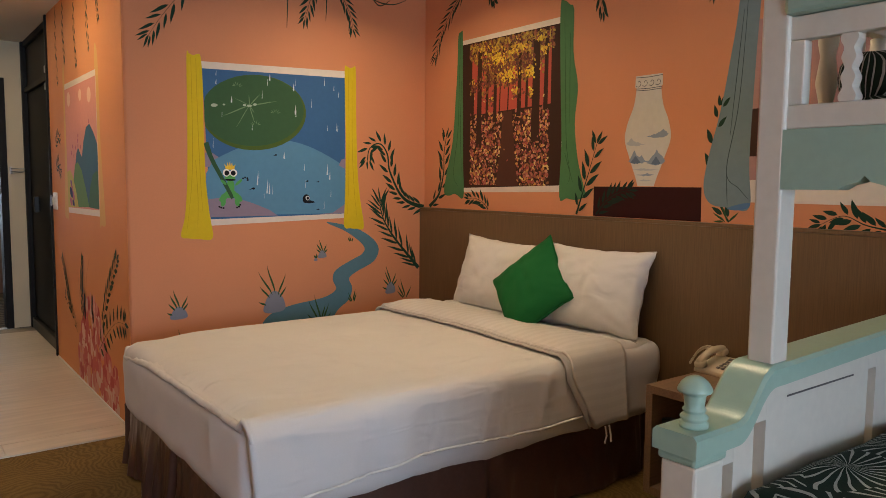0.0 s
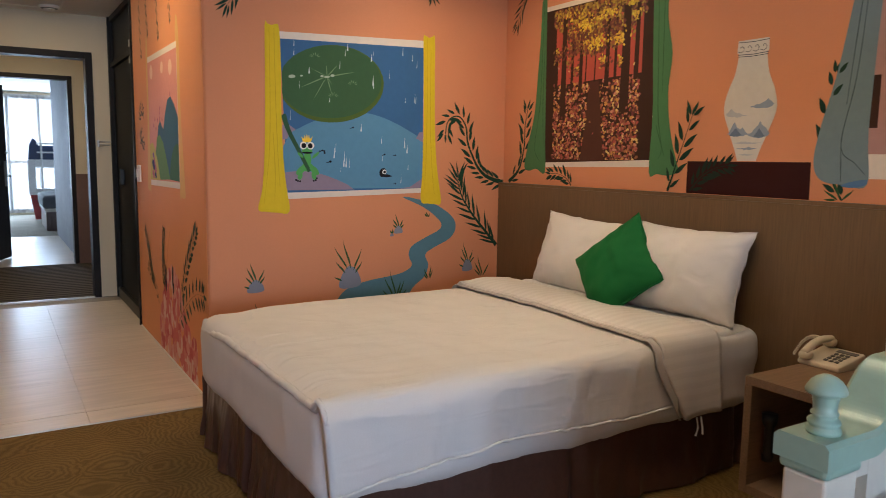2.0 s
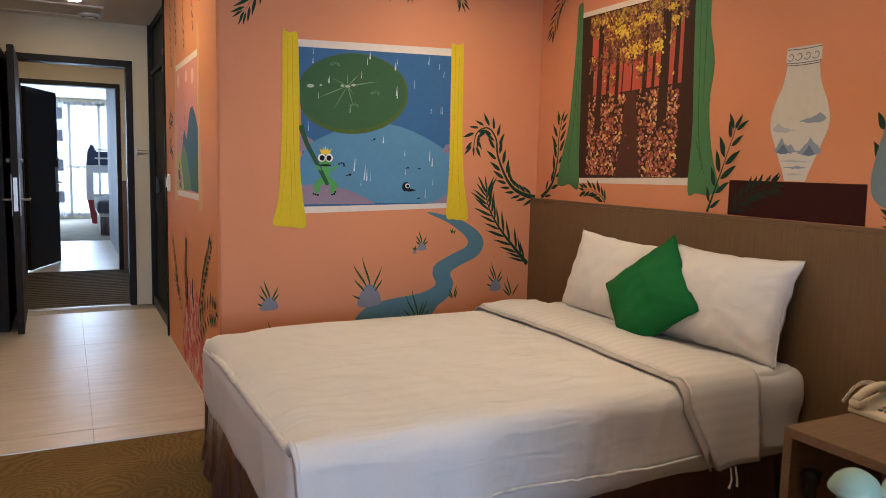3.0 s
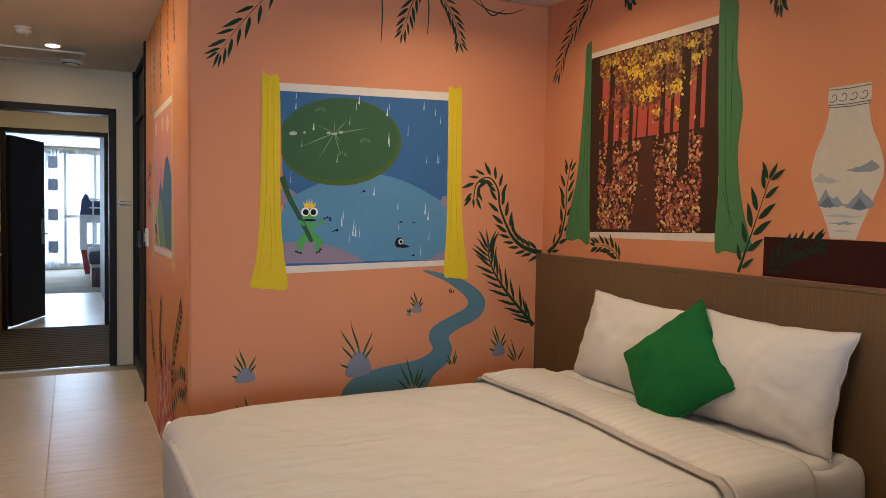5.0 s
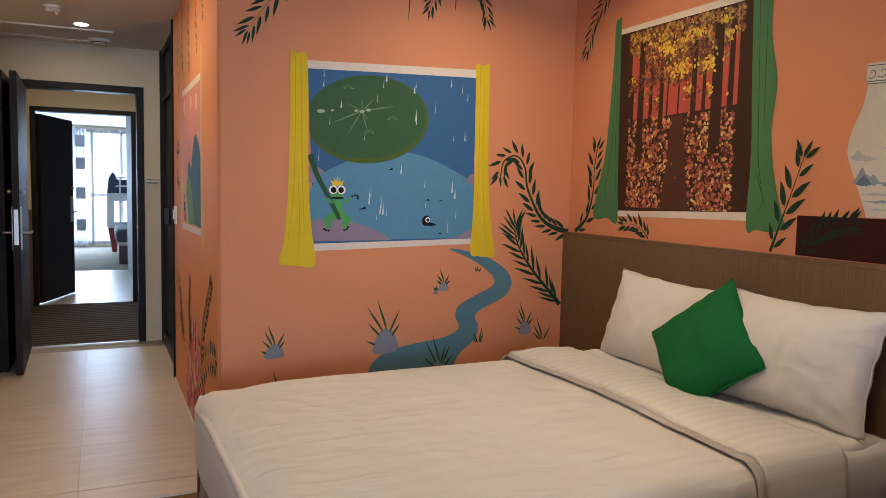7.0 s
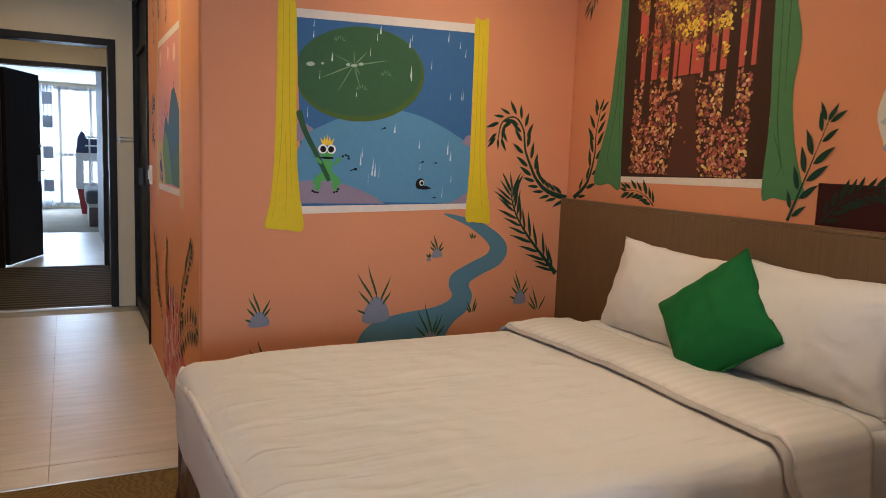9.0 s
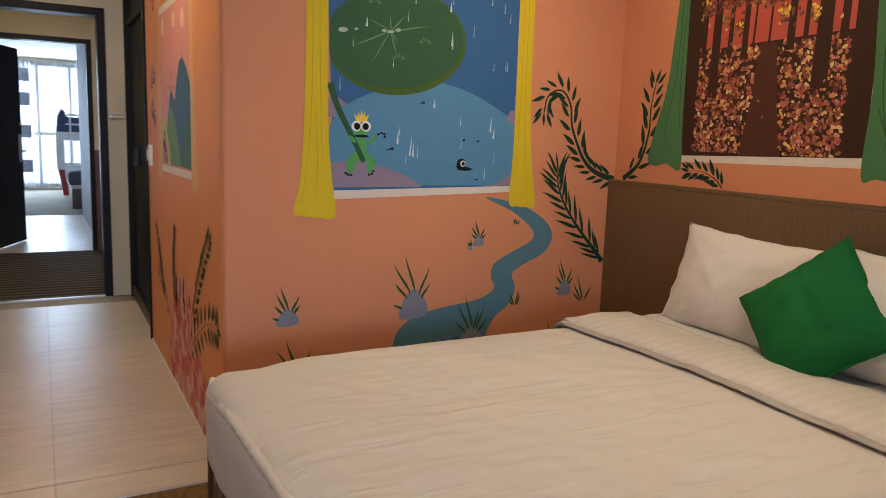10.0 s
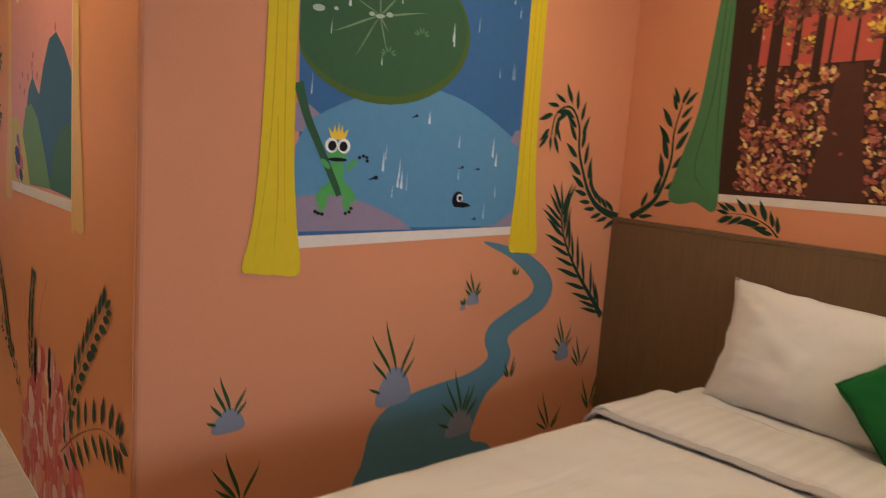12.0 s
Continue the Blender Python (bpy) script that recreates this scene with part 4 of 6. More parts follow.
for ob, th_ in ((cover, 0.026), (fold, 0.02)):
    so = ob.modifiers.new("thickness", "SOLIDIFY")
    so.thickness, so.offset = th_, -1.0
flange = part("flange", drape(3.402, 3.49, 4.027, 5.353, 0.611, 0.30, 0.42, 0.016, 0.02, 0.006, 7.0, slant=1.0, flare=0.018, hem=0.003, sag=0.006), M_FLANGE, duvet, "flat linen edge of the fold, greyed as in shadow", True)
so = flange.modifiers.new("thickness", "SOLIDIFY")
so.thickness, so.offset = 0.006, -1.0
for dx in (0, 0.025):
    part("tie", tube([(3.60 + dx, 3.925, 0.29), (3.605 + dx, 3.92, 0.25), (3.59 + dx * 1.6, 3.917, 0.22)], 0.004, 6), M_LINEN, duvet)


def pillow(name, m, width, height, thick, mat, label, category, pinch=0.06, seed=0.0, group="", flange=False):
    th = thing(name, label, category, m.translation, group)
    bm = bmesh.new()
    n = 34
    front, back = {}, {}

    def rim(u, v):
        """A point of the pillow's face: sides drawn in between the corners, edges slightly wavy."""
        x = u * width / 2 * (1 - pinch * (1 - abs(v) ** 2.2) * abs(u) ** 3 + 0.022 * abs(u) * noise.noise(Vector((v * 4, seed, u))))
        y = v * height / 2 * (1 - pinch * (1 - abs(u) ** 2.2) * abs(v) ** 3 + 0.030 * abs(v) * noise.noise(Vector((u * 5, seed + 2, v))))
        return x, y

    for i in range(n + 1):
        for j in range(n + 1):
            u, v = 2 * i / n - 1, 2 * j / n - 1
            body = max(0.0, (1 - abs(u) ** 2.5)) ** 0.6 * max(0.0, (1 - abs(v) ** 2.5)) ** 0.6
            x, y = rim(u, v)
            q = Vector((x, y, seed))
            crease = 0.06 * noise.noise(Vector((x * 7 + seed, y * 7, seed))) + 0.07 * math.sin(17 * (abs(u) - abs(v)) + 5 * noise.noise(q * 6)) * abs(u * v) ** 1.5 + 0.035 * noise.noise(Vector((x * 24, y * 15, seed))) + 0.05 * max(0.0, 1 - 7 * abs(noise.noise(Vector((x * 5 + 3 * seed, y * 6, 2.0))))) * max(abs(u), abs(v)) ** 4
            h = body * (thick / 2) * (1 + 2.2 * crease) + 0.003 + 0.004 * noise.noise(Vector((x * 16, y * 16, seed)))
            edge = i in (0, n) or j in (0, n)
            front[i, j] = bm.verts.new(m @ Vector((x, y, h)))
            back[i, j] = front[i, j] if edge else bm.verts.new(m @ Vector((x, y, -h * 0.8)))
    for i in range(n):
        for j in range(n):
            bm.faces.new((front[i, j], front[i + 1, j], front[i + 1, j + 1], front[i, j + 1]))
            bm.faces.new((back[i, j], back[i, j + 1], back[i + 1, j + 1], back[i + 1, j]))
    part("cover", bm, mat, th, "", True)
    seam = []
    for k in range(81):
        t = (k / 80 * 4) % 4
        s, f = int(t), t - int(t)
        u, v = ((-1 + 2 * f, -1), (1, -1 + 2 * f), (1 - 2 * f, 1), (-1, 1 - 2 * f))[s]
        x, y = rim(u, v)
        seam.append(m @ Vector((x, y, 0.002)))
    part("seam", tube(seam, 0.003 if not flange else 0.005, 6), mat, th)
    return th


def lean(x, y, z, tilt, spin=0.0, yaw=0.0):
    """Local x across the bed (towards -y), local y up the pillow, local z out of its face (towards the foot)."""
    base = Matrix(((0, 0, -1, 0), (-1, 0, 0, 0), (0, 1, 0, 0), (0, 0, 0, 1)))
    return Matrix.Translation((x, y, z)) @ Matrix.Rotation(radians(yaw), 4, "Z") @ Matrix.Rotation(radians(tilt), 4, "Y") @ base @ Matrix.Rotation(radians(spin), 4, "Z")


pillow("pillow", lean(3.935, 4.970, 0.780, 16.5, -2.1, 1), 0.70, 0.42, 0.19, M_PILLOW, "plump white pillow leaning on the headboard", "pillow", pinch=0.09, seed=1.0, group="pillows on the bed")
pillow("pillow", lean(3.919, 4.298, 0.794, 17, 0.2, 1), 0.63, 0.414, 0.20, M_PILLOW, "plump white pillow leaning on the headboard beside the nightstand", "pillow", pinch=0.09, seed=4.0, group="pillows on the bed")
pillow("cushion", lean(3.806, 4.597, 0.770, 25, 43.4, 0), 0.408, 0.408, 0.16, M_GREENCUSH, "square emerald green cushion standing on a corner against the pillows", "cushion", pinch=0.05, seed=9.0, flange=True)

# ---- nightstand and telephone ----
NX0, NX1, NY0, NY1, NZ = 3.52, 4.005, 3.18, 3.665, 0.54
ns = thing("nightstand", "open walnut veneer nightstand beside the bed", "nightstand", (3.77, 3.44, 0))
part("top", boxes(((NX0, NY0, NZ - 0.03), (NX1, NY1, NZ)), bevel=0.002), M_NIGHT, ns)
part("side_panel", boxes(((NX0, NY1 - 0.03, 0.12), (NX1, NY1, NZ - 0.0305)), bevel=0.002), M_NIGHT, ns)
part("side_panel", boxes(((NX0, NY0, 0.12), (NX1, NY0 + 0.03, NZ - 0.0305)), bevel=0.002), M_NIGHT, ns)
part("shelf", boxes(((NX0, NY0 + 0.0305, 0.12), (NX1, NY1 - 0.0305, 0.15)), bevel=0.002), M_NIGHT, ns)
part("back_panel", boxes(((NX1 - 0.02, NY0 + 0.0305, 0.151), (NX1, NY1 - 0.0305, NZ - 0.031))), M_NIGHT, ns)
part("plinth", boxes(((NX0 + 0.04, NY0 + 0.04, 0), (NX1, NY1 - 0.04, 0.119))), M_NIGHT, ns)
torch = thing("emergency_torch", "black emergency torch hanging inside the nightstand", "torch", (3.62, 3.63, 0.3))
part("body", lathe([(0.018, 0), (0.02, 0.02), (0.016, 0.03), (0.016, 0.12), (0.026, 0.14), (0.027, 0.17)], (3.58, 3.60, 0.24), 18), M_BLACK, torch, "", True)

PM = Matrix.Translation((3.915, 3.595, NZ)) @ Matrix.Rotation(radians(-92), 4, "Z") @ Matrix.Scale(0.82, 4)
phone = thing("telephone", "ivory corded push-button telephone on the nightstand", "telephone", (3.915, 3.595, NZ))


def wedge(w, d, h0, h1, m, bevel=0.006):
    bm = boxes(((-w / 2, -d / 2, 0), (w / 2, d / 2, 1)))
    for v in bm.verts:
        if v.co.z > 0.5:
            v.co.z = h0 if v.co.y < 0 else h1
    bmesh.ops.bevel(bm, geom=list(bm.edges), offset=bevel, segments=2, affect="EDGES", profile=0.5)
    bmesh.ops.transform(bm, matrix=m, verts=bm.verts)
    return bm


part("base", wedge(0.20, 0.19, 0.022, 0.062, PM), M_PHONE, phone, "", True)
SLOPE = PM @ Matrix.Translation((0, 0, 0.042)) @ Matrix.Rotation(math.atan2(0.04, 0.19), 4, "X")
for r in range(4):
    for c in range(3):
        part("key", boxes(((0.0 + 0.026 * c, -0.06 + 0.026 * r, 0.0), (0.018 + 0.026 * c, -0.044 + 0.026 * r, 0.006)), bevel=0.002, seg=1, m=SLOPE), M_KEY, phone)
part("display_strip", boxes(((-0.01, 0.05, 0.0), (0.085, 0.075, 0.003)), m=SLOPE), M_KEY, phone)
hs = []
for i in range(17):
    t = i / 16
    hs.append(SLOPE @ Vector((-0.062, -0.10 + 0.20 * t, 0.034 + 0.022 * math.sin(math.pi * t))))
handset = part("handset", tube(hs, 0.015, 12), M_PHONE, phone, "ivory handset", True)
for y in (-0.088, 0.088):
    part("ear_cup" if y > 0 else "mouth_cup", soft_box((-0.088, y - 0.026, 0.004), (-0.036, y + 0.026, 0.040), 0.014, 0.012, 5, 0.0, 0), M_PHONE, handset, "", True).matrix_world = SLOPE
coil = []
for i in range(150):
    t = i / 149
    c = PM @ Vector((-0.092 - 0.012 * math.sin(math.pi * t), -0.13 + 0.21 * t, 0.045 + 0.062 * math.sin(math.pi * 0.75 * t)))
    a = t * 2 * math.pi * 24
    coil.append(c + Vector((0.006 * math.cos(a), 0.003, 0.006 * math.sin(a))))
part("cord", tube(coil, 0.0022, 5), M_PHONE, phone, "coiled ivory cord", True)

# ---- bunk bed in the room ----
bunk = thing("bunk_bed", "white bunk bed with mint green scrolled rails and turned finial", "bunk bed", (3.2, 1.8, 0))
BY0, BY1 = 2.726, 2.826


def cap_top(x):
    t = min(1.0, max(0.0, (x - 2.575) / 0.155))
    return 0.822 + 0.098 * (t ** 3 * (t * (6 * t - 15) + 10)) + 0.03 * max(0.0, min(x, 3.6) - 2.75)


def cap_curve(y0, y1, x0, x1, thick, n=260):
    bm = bmesh.new()
    secs = []
    for i in range(n + 1):
        x = x0 + (x1 - x0) * i / n
        z = cap_top(x)
        b = 0.008
        ring = [(y0, z - thick), (y0, z - b), (y0 + b, z), (y1 - b, z), (y1, z - b), (y1, z - thick)]
        secs.append([bm.verts.new((x, y, zz)) for y, zz in ring])
    for a, b in zip(secs, secs[1:]):
        for k in range(6):
            bm.faces.new((a[k], a[(k + 1) % 6], b[(k + 1) % 6], b[k]))
    bm.faces.new(secs[0])
    bm.faces.new(secs[-1])
    return bm


part("cap_rail", cap_curve(BY0, BY1, 2.44, 4.0, 0.045), M_MINT, bunk, "mint green scrolled cap rail")
part("cap_moulding", boxes(((2.448, BY0 + 0.005, 0.756), (2.555, BY1 - 0.005, 0.7765)), bevel=0.008), M_MINT, bunk)
FX, FY, FZ = 2.497, 2.772, 0.822
FINIAL = [(0.030, 0), (0.031, 0.004), (0.0305, 0.009), (0.026, 0.011), (0.0255, 0.014), (0.029, 0.017), (0.0295, 0.021), (0.027, 0.024), (0.0215, 0.027), (0.021, 0.030), (0.0245, 0.033), (0.0245, 0.036), (0.0205, 0.039), (0.0215, 0.050), (0.0235, 0.062), (0.0245, 0.068), (0.034, 0.0695), (0.0365, 0.072), (0.0365, 0.0755), (0.034, 0.081), (0.028, 0.090), (0.019, 0.097), (0.009, 0.1015), (0.001, 0.1025)]
part("finial", lathe([(r * 0.92, h) for r, h in FINIAL], (FX, FY, FZ), 32), M_MINT, bunk, "turned mint green finial")
for p in bpy.data.objects["finial"].data.polygons:
    p.use_smooth = len(p.vertices) == 4


def board(x0, x1, z0, drop, y0=BY0 + 0.02, y1=BY1 - 0.02, n=10):
    bm = bmesh.new()
    pts = [(x0 + (x1 - x0) * i / n, cap_top(x0 + (x1 - x0) * i / n) - drop) for i in range(n + 1)] + [(x1, z0), (x0, z0)]
    return slab(bm, pts, y0, y1)


part("corner_post", boxes(((2.455, BY0 + 0.01, 0.0), (2.55, BY1 - 0.01, 0.7555)), bevel=0.006), M_WHITE, bunk, "white square corner post")
for x0, x1 in ((2.60, 2.672), (2.718, 3.19), (3.235, 4.0)):
    part("end_panel", board(x0, x1, 0.18, 0.046), M_WHITE, bunk, "white end board panel")
for x0, x1, z in ((2.551, 2.5995, 0.735), (2.6725, 2.7175, 0.80), (3.1905, 3.2345, 0.84)):
    part("slot_head", board(x0, x1, z, 0.046, n=4), M_WHITE, bunk)
part("end_rail", boxes(((2.551, BY0 + 0.02, 0.10), (4.0, BY1 - 0.02, 0.179))), M_WHITE, bunk)
# dark strip on the panel face in place of the groove's shade
part("groove_shade_strip", boxes(((2.80, BY0 + 0.0185, 0.836), (3.11, BY0 + 0.0195, 0.840))), M_KEY, bunk)
PX0, PX1, PY0, PY1 = 2.724, 2.786, 2.742, 2.80
part("post", boxes(((PX0, PY0, cap_top(2.724) - 0.006), (PX1, PY1, 2.2)), bevel=0.005), M_WHITE, bunk, "white upright post")
part("post", boxes(((PX0, 0.70, 0.0), (PX1, 0.76, 2.2)), bevel=0.005), M_WHITE, bunk, "white upright post")
GX0, GX1, GY = 2.735, 2.765, 2.751
part("guard_rail", boxes(((2.715, 0.76, 1.637), (2.79, GY, 1.70)), bevel=0.01), M_MINT, bunk, "mint green upper guard rail")
part("guard_board", boxes(((GX0, 0.76, 1.588), (GX1, GY, 1.636)), bevel=0.003), M_WHITE, bunk)
part("guard_board", boxes(((GX0, 0.76, 1.41), (GX1, GY, 1.458)), bevel=0.003), M_WHITE, bunk)
part("guard_board", boxes(((GX0, 2.712, 1.4585), (GX1, GY, 1.5875)), bevel=0.003), M_WHITE, bunk)


def baluster(yc, w):
    pts = []
    for i in range(25):
        t = i / 24
        pts.append((yc - w / 2 - 0.0032 * math.sin(t * 7 * math.pi) - 0.002 * math.cos(t * 2 * math.pi), 1.4585 + 0.129 * t))
    pts += [(2 * yc - y, z) for y, z in reversed(pts)]
    bm = bmesh.new()
    a = [bm.verts.new((GX0, y, z)) for y, z in pts]
    b = [bm.verts.new((GX1, y, z)) for y, z in pts]
    bm.faces.new(a)
    bm.faces.new(b)
    for i in range(len(pts)):
        j = (i + 1) % len(pts)
        bm.faces.new((a[i], a[j], b[j], b[i]))
    return bm


for k in range(16):
    part("baluster", baluster(2.626 - 0.11 * k, 0.024), M_WHITE, bunk, "white wavy baluster")
bm = bmesh.new()
pts = [(0.76, 1.409), (GY, 1.409), (GY, 1.287)]
for c in (2.58, 1.75, 0.95):
    pts += [(c + 0.05, 1.287), (c + 0.035, 1.297), (c + 0.012, 1.303), (c, 1.315), (c - 0.012, 1.303), (c - 0.035, 1.297), (c - 0.05, 1.287)]
pts += [(0.76, 1.287)]
a = [bm.verts.new((2.725, y, z)) for y, z in pts]
b = [bm.verts.new((2.775, y, z)) for y, z in pts]
bm.faces.new(a)
bm.faces.new(b)
for i in range(len(pts)):
    j = (i + 1) % len(pts)
    bm.faces.new((a[i], a[j], b[j], b[i]))
bm.normal_update()
bmesh.ops.triangulate(bm, faces=[f for f in bm.faces if len(f.verts) > 4])
part("side_rail", bm, M_MINT, bunk, "mint green side rail with a cusped lower edge")
part("upper_slats", boxes(((2.78, 0.78, 1.33), (3.95, 2.74, 1.355))), M_WHITE, bunk)
for k in range(9):
    x = 2.86 + 0.13 * k
    part("far_baluster", lathe([(0.022, 0), (0.022, 0.03), (0.012, 0.05), (0.024, 0.11), (0.016, 0.17), (0.022, 0.20), (0.022, 0.24)], (x, 2.79, 1.42), 12), M_WHITE, bunk, "white turned baluster", True)
part("end_guard", boxes(((2.79, 2.765, 1.36), (4.0, 2.80, 1.42)), ((2.79, 2.765, 1.66), (4.0, 2.80, 1.71)), bevel=0.004), M_WHITE, bunk)
lowm = thing("lower_bunk_mattress", "mattress with a dark green leaf-line patterned cover on the lower bunk", "mattress", (3.25, 1.75, 0.3))
part("mattress", soft_box((2.56, 0.80, 0.30), (3.98, 2.735, 0.695), 0.06, 0.05, 4, 0.012, 3.0), M_LEAFCLOTH, lowm, "", True)
part("piping", tube([(2.60, 0.84, 0.662), (2.59, 1.8, 0.664), (2.60, 2.70, 0.662), (3.3, 2.708, 0.664), (3.94, 2.70, 0.662)], 0.006), M_BLACK, lowm, "dark piped edge")
upm = thing("upper_bunk_mattress", "mattress with a dark green leaf-line patterned cover on the upper bunk", "mattress", (3.25, 1.75, 1.36))
part("mattress", soft_box((2.80, 0.80, 1.356), (3.94, 2.72, 1.48), 0.05, 0.05, 4, 0.014, 8.0), M_LEAFCLOTH, upm, "", True)
upil = thing("upper_bunk_pillow", "pillow with a dark green leaf-line patterned cover on the upper bunk", "pillow", (3.1, 2.45, 1.47))
part("cover", soft_box((2.83, 2.05, 1.465), (3.45, 2.71, 1.575), 0.052, 0.03, 5, 0.012, 5.0), M_LEAFCLOTH, upil, "", True)
part("lower_base", boxes(((2.50, 0.80, 0.24), (4.0, 2.76, 0.299))), M_WHITE, bunk)
part("front_rail", boxes(((2.47, 0.76, 0.20), (2.50, 2.755, 0.36)), bevel=0.004), M_WHITE, bunk)

# ---- murals: the rainy window ----
rain = thing("painted_window_mural", "painted window with yellow curtains, a lily pad and a rainy pond", "mural", frog_wall(3.05, 1.05, 0))
wl, wr = 2.618, 3.466
patch("white_frame", frog_wall, [(2.643, 1.052), (wr, 1.076), (wr, 1.946), (2.608, 1.916)], 0.003, paint("warm_white", (0.70, 0.64, 0.57)), rain)
patch("pond_sky", frog_wall, [(2.642, 1.086), (wr, 1.103), (wr - 0.002, 1.906), (2.609, 1.880)], 0.004, paint("deep_blue", (0.045, 0.135, 0.30)), rain)
patch("light_pond", frog_wall, [(wl, 1.105), (wl + 0.003, 1.33)] + [(2.66 + 0.8 * t, 1.36 + 0.165 * math.sin(math.pi * (0.08 + 0.87 * t))) for t in (k / 16 for k in range(17))] + [(wr - 0.002, 1.37), (wr - 0.002, 1.105)], 0.005, paint("pond_blue", (0.10, 0.26, 0.42)), rain)
patch("mauve_hill", frog_wall, [(wl, 1.365), (wl, 1.44), (2.65, 1.445), (2.69, 1.42), (2.675, 1.37)], 0.0045, paint("mauve", (0.27, 0.22, 0.30)), rain)
patch("mauve_hill", frog_wall, [(wr - 0.002, 1.37), (wr - 0.002, 1.43), (3.44, 1.425), (3.42, 1.39)], 0.0055, paint("mauve", (0.27, 0.22, 0.30)), rain)
patch("mauve_bank", frog_wall, [(wl, 1.098)] + [(wl + 0.40 * t, 1.105 + 0.115 * (1 - t) ** 0.6 * (0.75 + 0.35 * math.sin(3 * t))) for t in (k / 12 for k in range(13))] + [(3.03, 1.099)], 0.0056, paint("mauve", (0.27, 0.22, 0.30)), rain)
patch("mauve_bank", frog_wall, [(3.30, 1.102), (3.38, 1.11), (wr - 0.002, 1.16), (wr - 0.002, 1.104)], 0.0056, paint("mauve", (0.27, 0.22, 0.30)), rain)
pad_pts = [p for p in oval(2.905, 1.668, 0.305, 0.205, 0.10, 40)]
pad_pts = [(max(u, wl), min(v, 1.885)) for u, v in pad_pts]
patch("lily_pad", frog_wall, pad_pts, 0.006, paint("pad_rim_green", (0.075, 0.125, 0.028)), rain, 0, "dark green lily pad")
patch("lily_pad_face", frog_wall, [(max(u, wl), min(v, 1.883)) for u, v in oval(2.898, 1.678, 0.297, 0.192, 0.10, 40)], 0.0068, paint("pad_green", (0.045, 0.115, 0.055)), rain)
PALE = paint("pale_green", (0.17, 0.28, 0.15))
for a, l, w in ((3.5, 0.17, 0.006), (4.1, 0.15, 0.004), (0.15, 0.17, 0.006), (0.75, 0.09, 0.006), (1.55, 0.06, 0.005), (4.95, 0.10, 0.005), (5.3, 0.05, 0.005), (2.7, 0.10, 0.003)):
    bm = bmesh.new()
    leaf(bm, frog_wall, 2.868, 1.705, a, l, w, 0.0075, 0.05)
    part("pad_vein", bm, PALE, rain)
bm = bmesh.new()
for u, v in ((2.80, 1.80), (3.02, 1.67), (2.905, 1.60)):
    for a in (0.3, 0.8, 1.4, 1.9, 2.5, 2.9):
        leaf(bm, frog_wall, u + 0.012 * math.cos(a), v + 0.008 * math.sin(a), a, 0.020, 0.0035, 0.0075, 0)
part("pad_splash", bm, PALE, rain, "pale green splashes")
bm = bmesh.new()
for u, v, a, b in ((2.672, 1.693, 0.019, 0.009), (2.725, 1.70, 0.007, 0.005), (2.84, 1.705, 0.010, 0.006), (2.90, 1.712, 0.012, 0.007), (2.868, 1.703, 0.016, 0.006)):
    shape(bm, frog_wall, oval(u, v, a, b, 0.1, 14), 0.008)
part("dew_drops", bm, paint("dew", (0.40, 0.48, 0.40)), rain)
part("pad_stalk", ribbon(bmesh.new(), frog_wall, spline([(wl + 0.004, 1.495), (2.652, 1.41), (2.70, 1.32), (2.765, 1.198)], 8), [0.030, 0.024, 0.022, 0.020], 0.0088), paint("stalk_green", (0.035, 0.10, 0.05)), rain)
# the little green pond animal, as plain shapes
G = paint("bright_green", (0.09, 0.36, 0.10))
bm = bmesh.new()
for spec in ((2.752, 1.308, 0.030, 0.018, 0.0), (2.754, 1.262, 0.022, 0.042, 0.0), (2.754, 1.222, 0.033, 0.024, 0.0), (2.717, 1.205, 0.034, 0.017, 0.75), (2.792, 1.205, 0.034, 0.017, -0.75), (2.712, 1.175, 0.013, 0.022, -0.3), (2.790, 1.175, 0.013, 0.022, 0.3), (2.80, 1.285, 0.026, 0.008, 0.7), (2.715, 1.285, 0.02, 0.008, -0.7)):
    shape(bm, frog_wall, oval(*spec, 18), 0.0082 + 0.0001 * len(bm.faces) / 10)
part("green_figure", bm, G, rain, "plain green shapes")
bm = bmesh.new()
for u in (2.732, 2.772):
    shape(bm, frog_wall, oval(u, 1.336, 0.0205, 0.0205, 0, 18), 0.0095)
part("white_disc", bm, paint("pure_white", (0.8, 0.8, 0.78)), rain)
bm = bmesh.new()
for u in (2.734, 2.770):
    shape(bm, frog_wall, oval(u, 1.335, 0.0135, 0.0140, 0, 16), 0.0102)
shape(bm, frog_wall, oval(2.753, 1.298, 0.032, 0.0055, 0, 14), 0.0102)
for u, v in ((2.69, 1.153), (2.70, 1.148), (2.712, 1.146), (2.788, 1.148), (2.80, 1.152), (2.806, 1.162), (2.825, 1.307), (2.838, 1.312), (2.85, 1.308), (2.852, 1.298)):
    shape(bm, frog_wall, oval(u, v, 0.006, 0.005, 0, 10), 0.0102)
for u, v, s, a in ((2.885, 1.252, 0.008, 0.1), (3.215, 1.295, 0.006, 0.2), (3.02, 1.44, 0.006, 0.2), (3.285, 1.292, 0.005, 0), (3.285, 1.13, 0.005, 0)):
    shape(bm, frog_wall, oval(u, v, s, s * 0.8, 0, 10), 0.0102)
    leaf(bm, frog_wall, u, v, math.pi + a, s * 3.6, s * 0.7, 0.0104)
shape(bm, frog_wall, oval(3.205, 1.193, 0.022, 0.026, -0.4, 18), 0.0098)
leaf(bm, frog_wall, 3.20, 1.178, -0.25, 0.065, 0.018, 0.0099)
part("black_marks", bm, paint("mural_black", (0.008, 0.008, 0.012)), rain)
